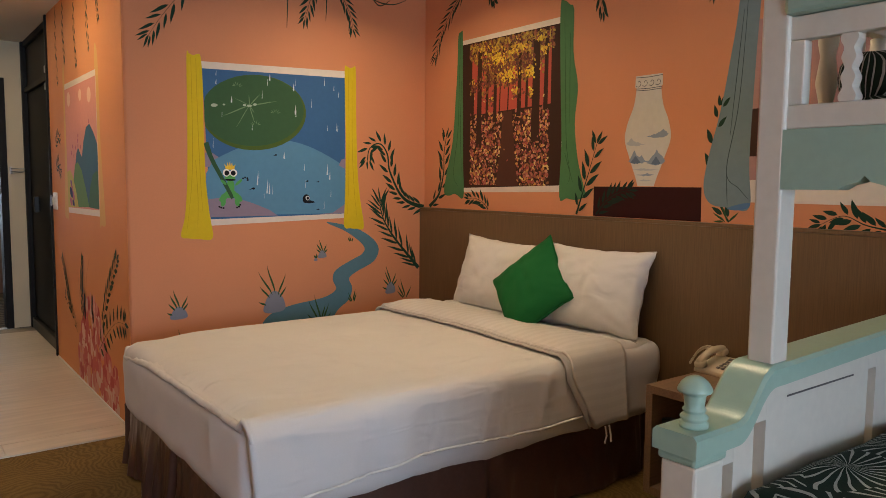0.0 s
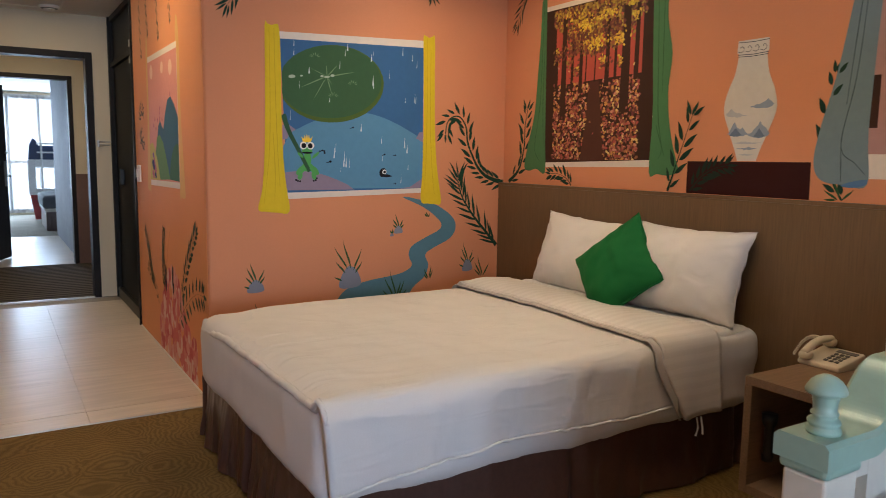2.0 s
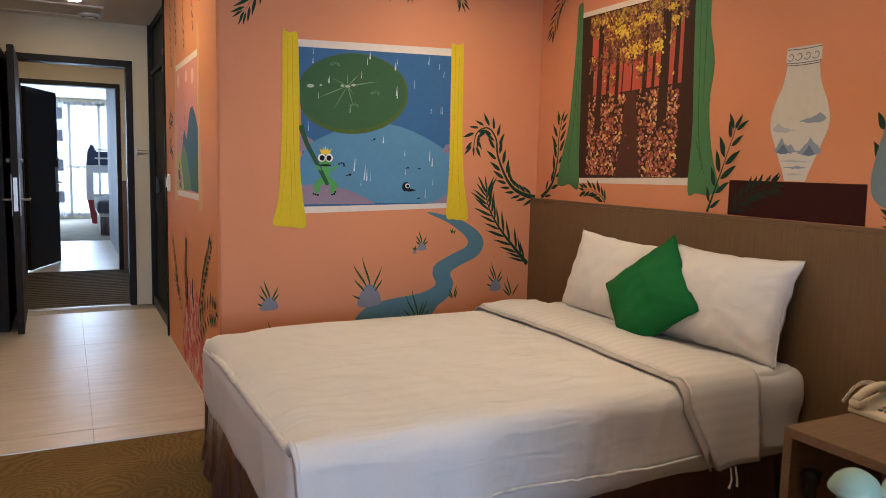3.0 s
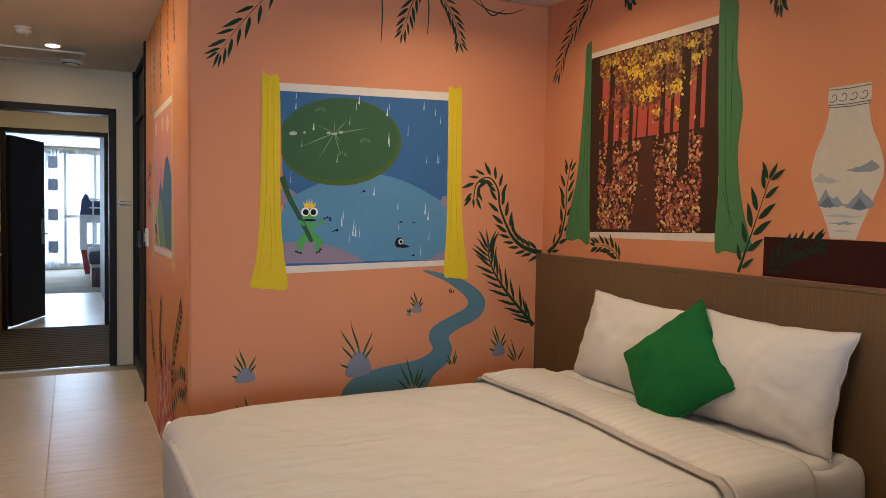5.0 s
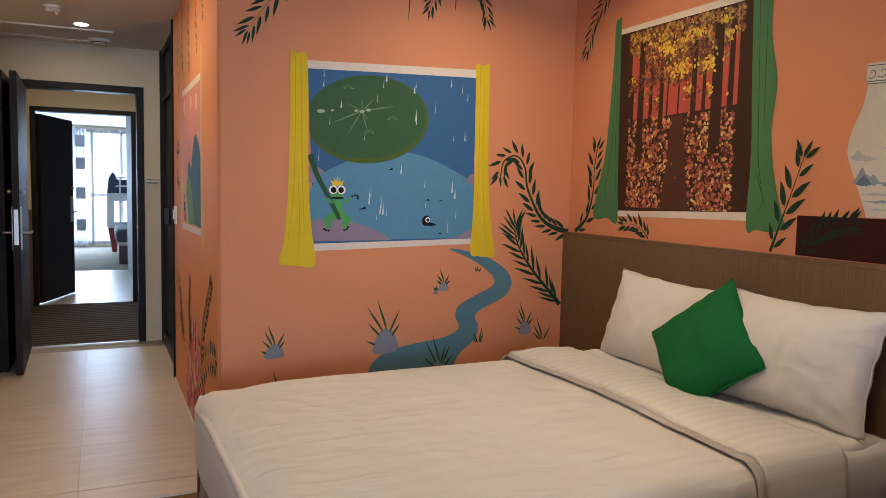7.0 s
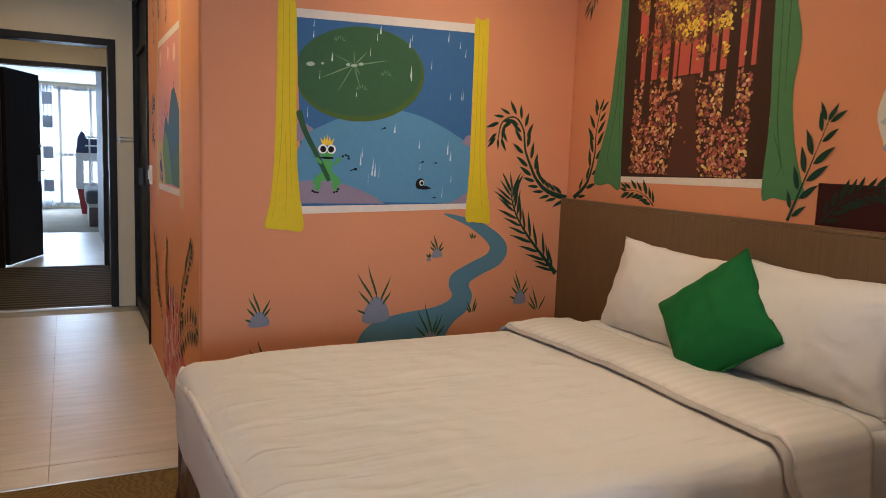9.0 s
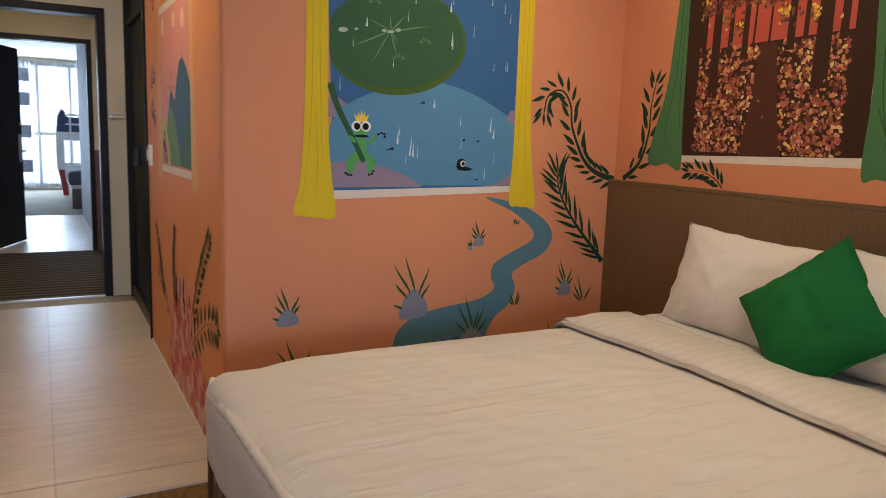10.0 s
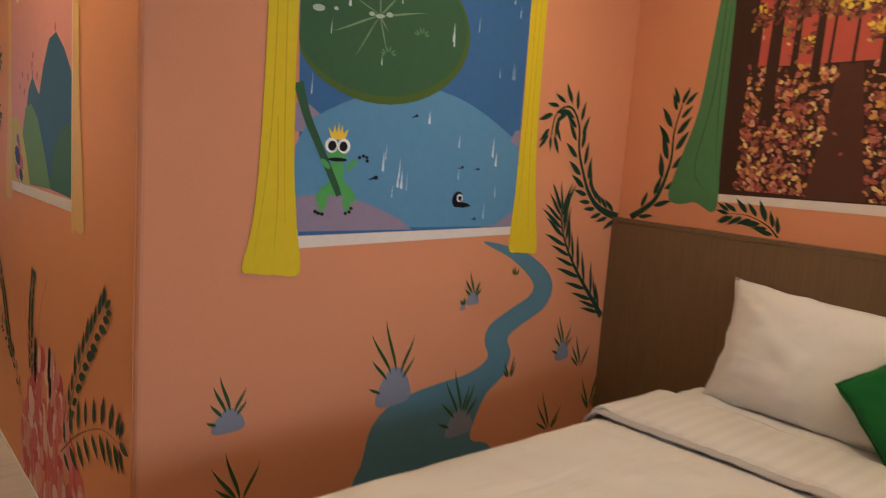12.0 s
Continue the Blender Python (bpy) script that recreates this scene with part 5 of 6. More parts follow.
bm = bmesh.new()
shape(bm, frog_wall, oval(3.214, 1.197, 0.013, 0.013, 0, 14), 0.0104)
part("ring_mark", bm, paint("pure_white", (0.8, 0.8, 0.78)), rain)
bm = bmesh.new()
shape(bm, frog_wall, oval(3.215, 1.196, 0.0085, 0.0085, 0, 12), 0.0109)
part("dot_mark", bm, paint("mural_black", (0.008, 0.008, 0.012)), rain)
patch("gold_crown", frog_wall, [(2.730, 1.353), (2.774, 1.353), (2.784, 1.384), (2.769, 1.370), (2.763, 1.393), (2.757, 1.371), (2.752, 1.400), (2.746, 1.371), (2.739, 1.393), (2.734, 1.370), (2.720, 1.384)], 0.0094, paint("crown_gold", (0.80, 0.56, 0.05)), rain)
bm = bmesh.new()
rng = random.Random(5)
for _ in range(38):
    u, v = rng.uniform(wl + 0.02, wr - 0.02), rng.uniform(1.12, 1.87)
    h = rng.uniform(0.03, 0.06)
    if 2.69 < u < 2.82 and 1.12 < v < 1.40:
        continue
    w = rng.choice((0.0014, 0.0016, 0.002, 0.0028, 0.0045))
    pts = [(u + 0.002, v + h)] + [(u + w * math.cos(a), v + w * 1.2 * math.sin(a)) for a in (k * math.pi / 4 + math.pi * 0.9 for k in range(6))]
    shape(bm, frog_wall, pts, 0.0112)
part("rain_drops", bm, paint("rain_white", (0.62, 0.68, 0.72)), rain, "white rain streaks")
YEL = paint("yellow", (0.66, 0.50, 0.022))
YEL2 = paint("ochre_line", (0.48, 0.35, 0.015))
patch("yellow_curtain", frog_wall, [(2.530, 1.935), (2.545, 1.948), (2.565, 1.942), (2.585, 1.949), (2.604, 1.938), (2.612, 1.80), (2.612, 1.55), (2.618, 1.30), (2.635, 1.12), (2.650, 0.985), (2.58, 0.982), (2.52, 0.988), (2.481, 1.003), (2.505, 1.11), (2.52, 1.30), (2.527, 1.60)], 0.0118, YEL, rain, 4, "painted yellow curtain")
patch("yellow_curtain", frog_wall, [(3.462, 1.965), (3.48, 1.973), (3.50, 1.966), (3.52, 1.973), (3.538, 1.962), (3.54, 1.70), (3.547, 1.40), (3.565, 1.20), (3.593, 1.02), (3.55, 1.008), (3.50, 1.012), (3.454, 1.03), (3.462, 1.20), (3.468, 1.50), (3.464, 1.80)], 0.0118, YEL, rain, 4, "painted yellow curtain")
for pts in ([(2.552, 1.93), (2.553, 1.6), (2.545, 1.3), (2.512, 1.02)], [(2.578, 1.93), (2.582, 1.6), (2.59, 1.3), (2.60, 1.12)], [(2.566, 1.4), (2.575, 1.2), (2.57, 1.04)], [(3.486, 1.96), (3.49, 1.6), (3.487, 1.3), (3.478, 1.10)], [(3.512, 1.9), (3.513, 1.5), (3.525, 1.25), (3.545, 1.06)]):
    part("curtain_line", ribbon(bmesh.new(), frog_wall, spline(pts, 8), [0.002, 0.003, 0.001], 0.0126), YEL2, rain, "thin ochre fold lines")

# the painted stream and stones
stream = thing("painted_stream", "painted winding blue-grey stream below the painted window", "mural", frog_wall(3.2, 0.5, 0))
patch("stream", frog_wall, [(3.339, 1.049), (3.477, 0.989), (3.587, 0.907), (3.588, 0.857), (3.497, 0.814), (3.396, 0.762), (3.378, 0.705), (3.398, 0.646), (3.311, 0.603), (3.128, 0.580), (2.997, 0.547), (2.925, 0.485), (2.897, 0.377), (2.862, 0.298),
                            (2.84, 0.10), (3.50, 0.10), (3.45, 0.31), (3.35, 0.36), (3.36, 0.43), (3.407, 0.515), (3.486, 0.576), (3.511, 0.647), (3.49, 0.707), (3.548, 0.747), (3.663, 0.80), (3.702, 0.873), (3.659, 0.943), (3.542, 1.01), (3.396, 1.047)], 0.003, paint("stream_blue", (0.095, 0.21, 0.27)), stream, 4)
tuft("painted_stone", frog_wall, 2.462, 0.592, 0.11, (0.045, 0.05), 6, 0.9, "painted grey stone with a grass tuft")
tuft("painted_stone", frog_wall, 3.002, 0.600, 0.19, (0.066, 0.092), 6, 0.9, "painted grey stone with a tall grass tuft beside the stream")
tuft("painted_stone", frog_wall, 3.308, 0.862, 0.075, (0.028, 0.034), 5, 1.0, "small painted grey stone with a grass tuft")
tuft("painted_stone", frog_wall, 3.79, 0.622, 0.12, (0.037, 0.055), 6, 0.9, "painted grey stone with a grass tuft")
tuft("painted_stone", frog_wall, 3.29, 0.43, 0.18, (0.06, 0.07), 7, 0.9, "painted grey stone with a grass tuft in the stream")
tuft("painted_grass", frog_wall, 3.90, 0.55, 0.14, None, 4, 0.9)
tuft("painted_grass", frog_wall, 3.515, 0.56, 0.08, None, 4, 0.5)
tuft("painted_grass", frog_wall, 3.50, 0.93, 0.035, None, 3, 0.4)
tuft("painted_grass", frog_wall, 2.50, 0.36, 0.16, None, 4, 1.2)
tuft("painted_grass", frog_wall, 3.75, 0.32, 0.16, None, 5, 1.2)
tuft("painted_grass", frog_wall, 3.99, 0.36, 0.22, None, 6, 0.7)
tuft("painted_grass", frog_wall, 3.265, 0.835, 0.03, (0.012, 0.015), 3, 0.6, "tiny painted stone with grass")

# ferns on the mural wall
frond("painted_fern", frog_wall, [(4.045, 1.135), (3.975, 1.150), (3.908, 1.178), (3.86, 1.22), (3.827, 1.27), (3.779, 1.372), (3.765, 1.463), (3.726, 1.52), (3.679, 1.526), (3.633, 1.492), (3.619, 1.423)], 18, 0.080, 0.020, angle=0.74, stem=0.030, taper=0.25, gap=0.014, start=0.03)
frond("painted_fern", frog_wall, [(4.005, 0.74), (3.95, 0.80), (3.829, 0.929), (3.749, 1.039), (3.715, 1.123), (3.713, 1.165)], 14, 0.14, 0.017, angle=0.70, stem=0.028, taper=0.25, gap=0.0)
frond("painted_hanging_fern", frog_wall, [(2.66, 2.40), (2.52, 2.26), (2.41, 2.12), (2.345, 2.02)], 8, 0.105, 0.018, angle=0.62, stem=0.006)
frond("painted_hanging_fern", frog_wall, [(3.30, 2.44), (3.255, 2.36), (3.225, 2.27), (3.205, 2.21)], 7, 0.08, 0.016, angle=0.62)
frond("painted_hanging_fern", frog_wall, [(3.39, 2.44), (3.45, 2.37), (3.50, 2.28), (3.52, 2.20)], 8, 0.085, 0.016, angle=0.62)
frond("painted_hanging_fern", frog_wall, [(2.95, 2.44), (2.93, 2.42), (2.90, 2.38), (2.88, 2.35)], 5, 0.05, 0.014, angle=0.5)
vines = thing("painted_vines", "thin painted hanging vine lines near the ceiling", "wall painting", frog_wall(3.2, 2.3, 0))
for pts in ([(3.09, 2.445), (3.10, 2.3), (3.095, 2.15)], [(3.33, 2.445), (3.345, 2.35), (3.34, 2.22)], [(2.98, 2.445), (3.03, 2.37), (3.09, 2.445)], [(3.55, 2.445), (3.68, 2.385), (3.80, 2.38), (3.90, 2.42)], [(3.62, 2.44), (3.70, 2.36), (3.78, 2.40)]):
    part("vine", ribbon(bmesh.new(), frog_wall, spline(pts, 8), [0.004, 0.008, 0.003], 0.004), M_VINE, vines)

# ---- murals: the autumn window ----
aut = thing("painted_autumn_window", "painted window onto an autumn wood, with green curtains", "mural", head_wall(5.06, 1.25, 0))
al, ar, ab, at_ = 5.478, 4.648, 1.262, 2.110
patch("white_frame", head_wall, [(al - 0.01, 1.236), (ar, 1.250), (ar - 0.01, 2.142), (al, 2.135)], 0.003, paint("warm_white", (0.70, 0.64, 0.57)), aut)
patch("dark_wood_ground", head_wall, [(al - 0.01, ab), (ar, 1.284), (ar - 0.004, at_), (al, at_)], 0.004, paint("umber", (0.048, 0.021, 0.015)), aut)
patch("red_sky", head_wall, [(5.38, 1.69), (4.73, 1.71), (4.73, 2.02), (5.38, 2.02)], 0.005, paint("brick_red", (0.47, 0.093, 0.066)), aut)
patch("forest_path", head_wall, [(5.16, 1.275), (4.97, 1.28), (5.0, 1.45), (5.03, 1.695), (5.10, 1.695), (5.13, 1.45)], 0.005, paint("path_brown", (0.085, 0.032, 0.022)), aut)
bm = bmesh.new()
for u, w, z0, z1 in ((5.31, 0.035, 1.50, 2.05), (5.37, 0.018, 1.66, 1.9), (5.24, 0.018, 1.66, 1.95), (5.17, 0.022, 1.64, 2.0), (5.13, 0.008, 1.69, 1.85), (5.06, 0.008, 1.69, 1.9), (4.97, 0.026, 1.66, 2.0), (4.91, 0.016, 1.70, 2.0), (4.84, 0.05, 1.52, 2.05), (4.765, 0.025, 1.68, 2.05)):
    ribbon(bm, head_wall, [(u + 0.003, z0), (u, (z0 + z1) / 2), (u - 0.002, z1)], [w * 1.3, w * 1.15, w], 0.0088)
part("tree_trunks", bm, paint("umber", (0.048, 0.021, 0.015)), aut, "dark painted tree trunks")
M_GROUND_DABS = island_material("autumn_ground_dabs", [(0.34, 0.06, 0.045), (0.13, 0.014, 0.016), (0.42, 0.15, 0.06), (0.55, 0.28, 0.06), (0.24, 0.09, 0.03), (0.55, 0.25, 0.17), (0.09, 0.018, 0.014), (0.38, 0.11, 0.08), (0.66, 0.50, 0.18), (0.22, 0.05, 0.035)])
M_CANOPY_DABS = island_material("autumn_canopy_dabs", [(0.36, 0.23, 0.025), (0.26, 0.14, 0.02), (0.13, 0.02, 0.014), (0.46, 0.31, 0.04), (0.20, 0.09, 0.02), (0.12, 0.022, 0.014), (0.31, 0.18, 0.025), (0.08, 0.022, 0.014), (0.28, 0.08, 0.03)])
M_MAROON_DABS = island_material("autumn_maroon_dabs", [(0.10, 0.012, 0.010), (0.17, 0.035, 0.018), (0.06, 0.010, 0.008), (0.22, 0.08, 0.02), (0.12, 0.02, 0.015)])


def dabs(bm, count, pick, size, d, rng):
    for i in range(count):
        u, v = pick(rng)
        r = rng.uniform(*size)
        a = rng.uniform(0, math.pi)
        pts = [(u + r * math.cos(a) * math.cos(k) - r * 0.62 * math.sin(a) * math.sin(k), v + r * math.sin(a) * math.cos(k) + r * 0.62 * math.cos(a) * math.sin(k)) for k in (j * math.pi / 3.5 for j in range(7))]
        bm.faces.new([bm.verts.new(head_wall(p, min(max(q, ab + 0.02), at_ - 0.001), d + 0.0000012 * i)) for p, q in pts])


def ground_pick(r):
    while True:
        u, v = r.uniform(4.74, 5.39), 1.275 + 0.42 * r.random() ** 1.05
        mid, half = 5.065, 0.10 - 0.065 * (v - 1.275) / 0.42
        if abs(u - mid) > half * r.uniform(0.85, 1.15):
            return u, v


def canopy_pick(r):
    while True:
        u, v = r.uniform(4.71, 5.40), r.uniform(1.80, 2.10)
        if v > 1.945 + 0.05 * math.sin(u * 19) - 0.07 * math.exp(-((u - 5.08) / 0.13) ** 2) - 0.05 * math.exp(-((u - 4.92) / 0.05) ** 2):
            return u, v


rng = random.Random(11)
bm = bmesh.new()
dabs(bm, 1350, ground_pick, (0.006, 0.0135), 0.0065, rng)
dabs(bm, 26, lambda r: (r.uniform(4.74, 5.4), r.uniform(1.30, 1.80)), (0.006, 0.010), 0.0100, rng)
tagged(part("fallen_leaves", bm, M_GROUND_DABS, aut, "dabs of red, ochre and yellow paint"), kind="stuff")
bm = bmesh.new()
dabs(bm, 1500, canopy_pick, (0.007, 0.014), 0.0065, rng)
for cu, cv, ru, rv, k in ((5.08, 1.875, 0.10, 0.035, 110), (4.92, 1.90, 0.045, 0.045, 60), (5.37, 1.84, 0.025, 0.04, 30), (5.27, 1.80, 0.02, 0.03, 18), (5.21, 1.76, 0.03, 0.025, 24), (4.99, 1.79, 0.03, 0.03, 22), (4.88, 1.78, 0.022, 0.035, 20), (5.24, 1.88, 0.05, 0.04, 40), (4.79, 1.91, 0.03, 0.03, 16)):
    dabs(bm, k, lambda r: (cu + ru * r.gauss(0, 0.5), cv + rv * r.gauss(0, 0.5)), (0.006, 0.012), 0.0085, rng)
tagged(part("tree_foliage", bm, M_CANOPY_DABS, aut, "dabs of yellow, brown and dark red paint"), kind="stuff")
bm = bmesh.new()
for cu, cv, ru, rv, k in ((5.12, 1.935, 0.15, 0.045, 150), (4.92, 1.955, 0.08, 0.04, 70), (5.24, 1.875, 0.08, 0.05, 80), (5.07, 1.858, 0.12, 0.03, 70), (5.355, 1.86, 0.03, 0.03, 14), (4.98, 1.785, 0.04, 0.03, 14), (5.20, 1.765, 0.03, 0.025, 12)):
    dabs(bm, k, lambda r: (cu + ru * r.gauss(0, 0.5), cv + rv * r.gauss(0, 0.5)), (0.006, 0.012), 0.0095, rng)
tagged(part("maroon_foliage", bm, M_MAROON_DABS, aut, "dabs of dark red paint"), kind="stuff")
bm = bmesh.new()
for cu, cv, ru, rv, k in ((5.15, 2.0, 0.075, 0.055, 75), (4.99, 2.03, 0.07, 0.035, 42), (5.06, 1.893, 0.09, 0.035, 75), (4.89, 1.90, 0.045, 0.04, 42), (4.78, 2.0, 0.03, 0.03, 14), (5.25, 2.04, 0.12, 0.04, 22), (4.80, 2.06, 0.07, 0.03, 16), (5.36, 1.87, 0.02, 0.025, 8), (5.20, 1.775, 0.02, 0.015, 6), (5.0, 1.80, 0.025, 0.015, 7), (4.87, 1.785, 0.018, 0.03, 10)):
    dabs(bm, k, lambda r: (cu + ru * r.gauss(0, 0.5), cv + rv * r.gauss(0, 0.5)), (0.005, 0.011), 0.0105, rng)
tagged(part("yellow_foliage", bm, island_material("autumn_yellow_dabs", [(0.62, 0.44, 0.02), (0.70, 0.53, 0.05), (0.48, 0.30, 0.02), (0.66, 0.40, 0.03)]), aut, "dabs of bright yellow paint"), kind="stuff")
GRN, GRN2 = paint("curtain_green", (0.075, 0.20, 0.085)), paint("curtain_line_green", (0.03, 0.09, 0.04))
patch("green_curtain", head_wall, [(5.515, 2.165), (5.49, 2.19), (5.472, 2.18), (5.468, 2.0), (5.462, 1.7), (5.455, 1.4), (5.45, 1.205), (5.53, 1.225), (5.60, 1.212), (5.645, 1.24), (5.61, 1.38), (5.56, 1.55), (5.535, 1.80), (5.52, 2.0)], 0.0095, GRN, aut, 4, "painted green curtain")
patch("green_curtain", head_wall, [(4.672, 2.19), (4.64, 2.215), (4.605, 2.19), (4.578, 2.16), (4.575, 1.95), (4.54, 1.78), (4.555, 1.60), (4.53, 1.42), (4.485, 1.28), (4.47, 1.235), (4.53, 1.212), (4.60, 1.218), (4.652, 1.225), (4.645, 1.5), (4.66, 1.8)], 0.0095, GRN, aut, 4, "painted green curtain")
for pts in ([(5.495, 2.16), (5.50, 1.9), (5.51, 1.6), (5.55, 1.35), (5.50, 1.27)], [(5.48, 1.9), (5.485, 1.6), (5.47, 1.36)], [(4.64, 2.12), (4.625, 1.8), (4.61, 1.5), (4.58, 1.34), (4.60, 1.29)], [(4.60, 2.05), (4.595, 1.8), (4.59, 1.6)], [(4.62, 1.45), (4.56, 1.3)]):
    part("curtain_line", ribbon(bmesh.new(), head_wall, spline(pts, 8), [0.002, 0.004, 0.001], 0.0103), GRN2, aut)

# ---- murals: vase, box, blue curtain and ferns on the headboard wall ----
vase = thing("painted_vase", "painted white porcelain vase with blue mountains on a dark box", "mural", head_wall(4.11, 1.28, 0))
half = [(0.046, 1.285), (0.062, 1.33), (0.10, 1.42), (0.128, 1.50), (0.115, 1.575), (0.083, 1.65), (0.070, 1.715), (0.070, 1.735), (0.076, 1.74), (0.074, 1.79)]
vc = 4.108
ring = [(vc + a, v) for a, v in spline(half, 5)] + [(vc - a, v) for a, v in reversed(spline(half, 5))]
patch("vase_body", head_wall, ring, 0.005, paint("porcelain_white", (0.60, 0.58, 0.53)), vase, 0, "pale porcelain")
VB, VB2 = paint("mist_blue", (0.25, 0.31, 0.40)), paint("mountain_blue", (0.13, 0.18, 0.26))
VB3 = paint("pale_mist_blue", (0.42, 0.45, 0.48))


def ridge(u0, u1, v, peaks, depth, seed):
    """A jagged painted mountain ridge with a soft wavy foot."""
    top = []
    for k in range(25):
        t = k / 24
        h = sum(a * max(0.0, 1 - abs(t - c) / w) for c, a, w in peaks) + 0.004 * noise.noise(Vector((t * 14, seed, 0)))
        top.append((u0 + (u1 - u0) * t, v + max(0.0005, h)))
    foot = [(u0 + (u1 - u0) * k / 12, v - depth * math.sin(math.pi * k / 12) * (0.6 + 0.6 * noise.noise(Vector((k * 0.7, seed, 3))))) for k in range(11, 0, -1)]
    return top + foot


for pts, mat in ((ridge(4.225, 4.115, 1.478, ((0.25, 0.030, 0.3), (0.6, 0.012, 0.2)), 0.012, 1), VB3), (ridge(4.11, 3.992, 1.512, ((0.75, 0.030, 0.35), (0.35, 0.010, 0.3)), 0.014, 2), VB),
                 (ridge(4.215, 4.09, 1.400, ((0.3, 0.052, 0.25), (0.62, 0.028, 0.2)), 0.016, 3), VB), (ridge(4.205, 4.135, 1.396, ((0.5, 0.030, 0.4),), 0.012, 4), VB2),
                 (ridge(4.11, 4.005, 1.392, ((0.55, 0.062, 0.3), (0.85, 0.030, 0.2), (0.25, 0.022, 0.2)), 0.018, 5), VB), (ridge(4.085, 4.025, 1.390, ((0.5, 0.032, 0.4),), 0.012, 6), VB2),
                 (ridge(4.185, 4.04, 1.362, ((0.4, 0.006, 0.3),), 0.010, 7), VB3), (ridge(4.165, 4.06, 1.338, ((0.6, 0.006, 0.3),), 0.010, 8), VB), (ridge(4.15, 4.075, 1.312, ((0.4, 0.004, 0.3),), 0.007, 9), VB3)):
    patch("mountain", head_wall, pts, 0.0058 + (0.0004 if mat is VB2 else 0.0), mat, vase)
bm = bmesh.new()
for v in (1.724, 1.732, 1.783):
    ribbon(bm, head_wall, [(4.180, v), (4.108, v - 0.003), (4.034, v)], [0.003, 0.003], 0.0058)
for k in range(4):
    c = 4.165 - 0.036 * k
    ribbon(bm, head_wall, [(c + (0.004 + 0.0022 * j) * math.cos(j * 0.8), 1.757 + (0.004 + 0.0022 * j) * math.sin(j * 0.8)) for j in range(8)], [0.003, 0.003], 0.006)
part("neck_scrolls", bm, paint("scroll_grey", (0.10, 0.11, 0.13)), vase)
patch("dark_box", head_wall, [(4.42, 1.136), (3.812, 1.136), (3.815, 1.283), (4.42, 1.281)], 0.003, paint("maroon", (0.035, 0.008, 0.008)), vase, 0, "dark maroon painted box")
frond("painted_fern", head_wall, [(4.53, 1.14), (4.49, 1.25), (4.45, 1.36), (4.405, 1.49)], 6, 0.10, 0.026, angle=0.75, stem=0.014, d=0.0115)
frond("painted_fern", head_wall, [(4.40, 1.145), (4.34, 1.21), (4.27, 1.25), (4.20, 1.265)], 8, 0.075, 0.02, angle=0.8, d=0.007, mat=paint("shade_green", (0.012, 0.03, 0.02)))
frond("painted_fern", head_wall, [(5.22, 1.14), (5.26, 1.175), (5.33, 1.20), (5.40, 1.20)], 7, 0.07, 0.02, angle=0.8)
frond("painted_fern", head_wall, [(5.80, 1.14), (5.70, 1.22), (5.653, 1.354), (5.65, 1.469), (5.629, 1.57)], 8, 0.095, 0.024, angle=0.7, stem=0.026, gap=0.012)
frond("painted_hanging_fern", head_wall, [(5.45, 2.44), (5.56, 2.35), (5.68, 2.22), (5.75, 2.08)], 12, 0.10, 0.014, angle=0.6)
frond("painted_hanging_fern", head_wall, [(5.22, 2.44), (5.22, 2.37), (5.20, 2.32)], 5, 0.07, 0.02, angle=0.5)
frond("painted_hanging_fern", head_wall, [(4.36, 2.44), (4.40, 2.32), (4.41, 2.2), (4.39, 2.12)], 7, 0.08, 0.02, angle=0.5)
frond("painted_hanging_fern", head_wall, [(3.80, 2.44), (3.79, 2.3), (3.80, 2.2), (3.79, 2.10)], 7, 0.08, 0.02, angle=0.5)
blue = thing("painted_blue_curtain", "painted grey-blue curtain with a side window beside it", "mural", head_wall(3.65, 1.2, 0))
patch("side_window", head_wall, [(3.62, 1.24), (2.9, 1.24), (2.9, 1.95), (3.62, 1.95)], 0.003, paint("dusty_pink", (0.42, 0.24, 0.22)), blue)
patch("side_sill", head_wall, [(3.62, 1.225), (2.9, 1.225), (2.9, 1.315), (3.62, 1.315)], 0.004, paint("warm_white", (0.70, 0.64, 0.57)), blue)
patch("dark_post", head_wall, [(3.60, 1.41), (3.57, 1.41), (3.57, 1.60), (3.60, 1.60)], 0.004, paint("umber", (0.048, 0.021, 0.015)), blue)
patch("blue_curtain", head_wall, [(3.665, 2.42), (3.672, 2.05), (3.705, 1.80), (3.74, 1.60), (3.79, 1.40), (3.805, 1.28), (3.77, 1.215), (3.68, 1.20), (3.59, 1.205), (3.60, 1.40), (3.59, 1.8), (3.58, 2.05), (3.58, 2.42)], 0.0055, paint("grey_blue", (0.17, 0.24, 0.27)), blue, 5, "grey-blue painted curtain")
patch("curtain_lining", head_wall, [(3.69, 1.197), (3.64, 1.215), (3.59, 1.222), (3.60, 1.20), (3.65, 1.19)], 0.0062, paint("lining_blue", (0.09, 0.19, 0.36)), blue, 4)
for pts in ([(3.63, 2.3), (3.64, 1.9), (3.66, 1.6), (3.70, 1.35), (3.64, 1.28), (3.60, 1.24)], [(3.65, 2.0), (3.67, 1.75), (3.69, 1.5)], [(3.70, 1.34), (3.69, 1.21)]):
    part("curtain_line", ribbon(bmesh.new(), head_wall, spline(pts, 8), [0.002, 0.004, 0.002], 0.0064), paint("line_slate", (0.05, 0.08, 0.09)), blue)
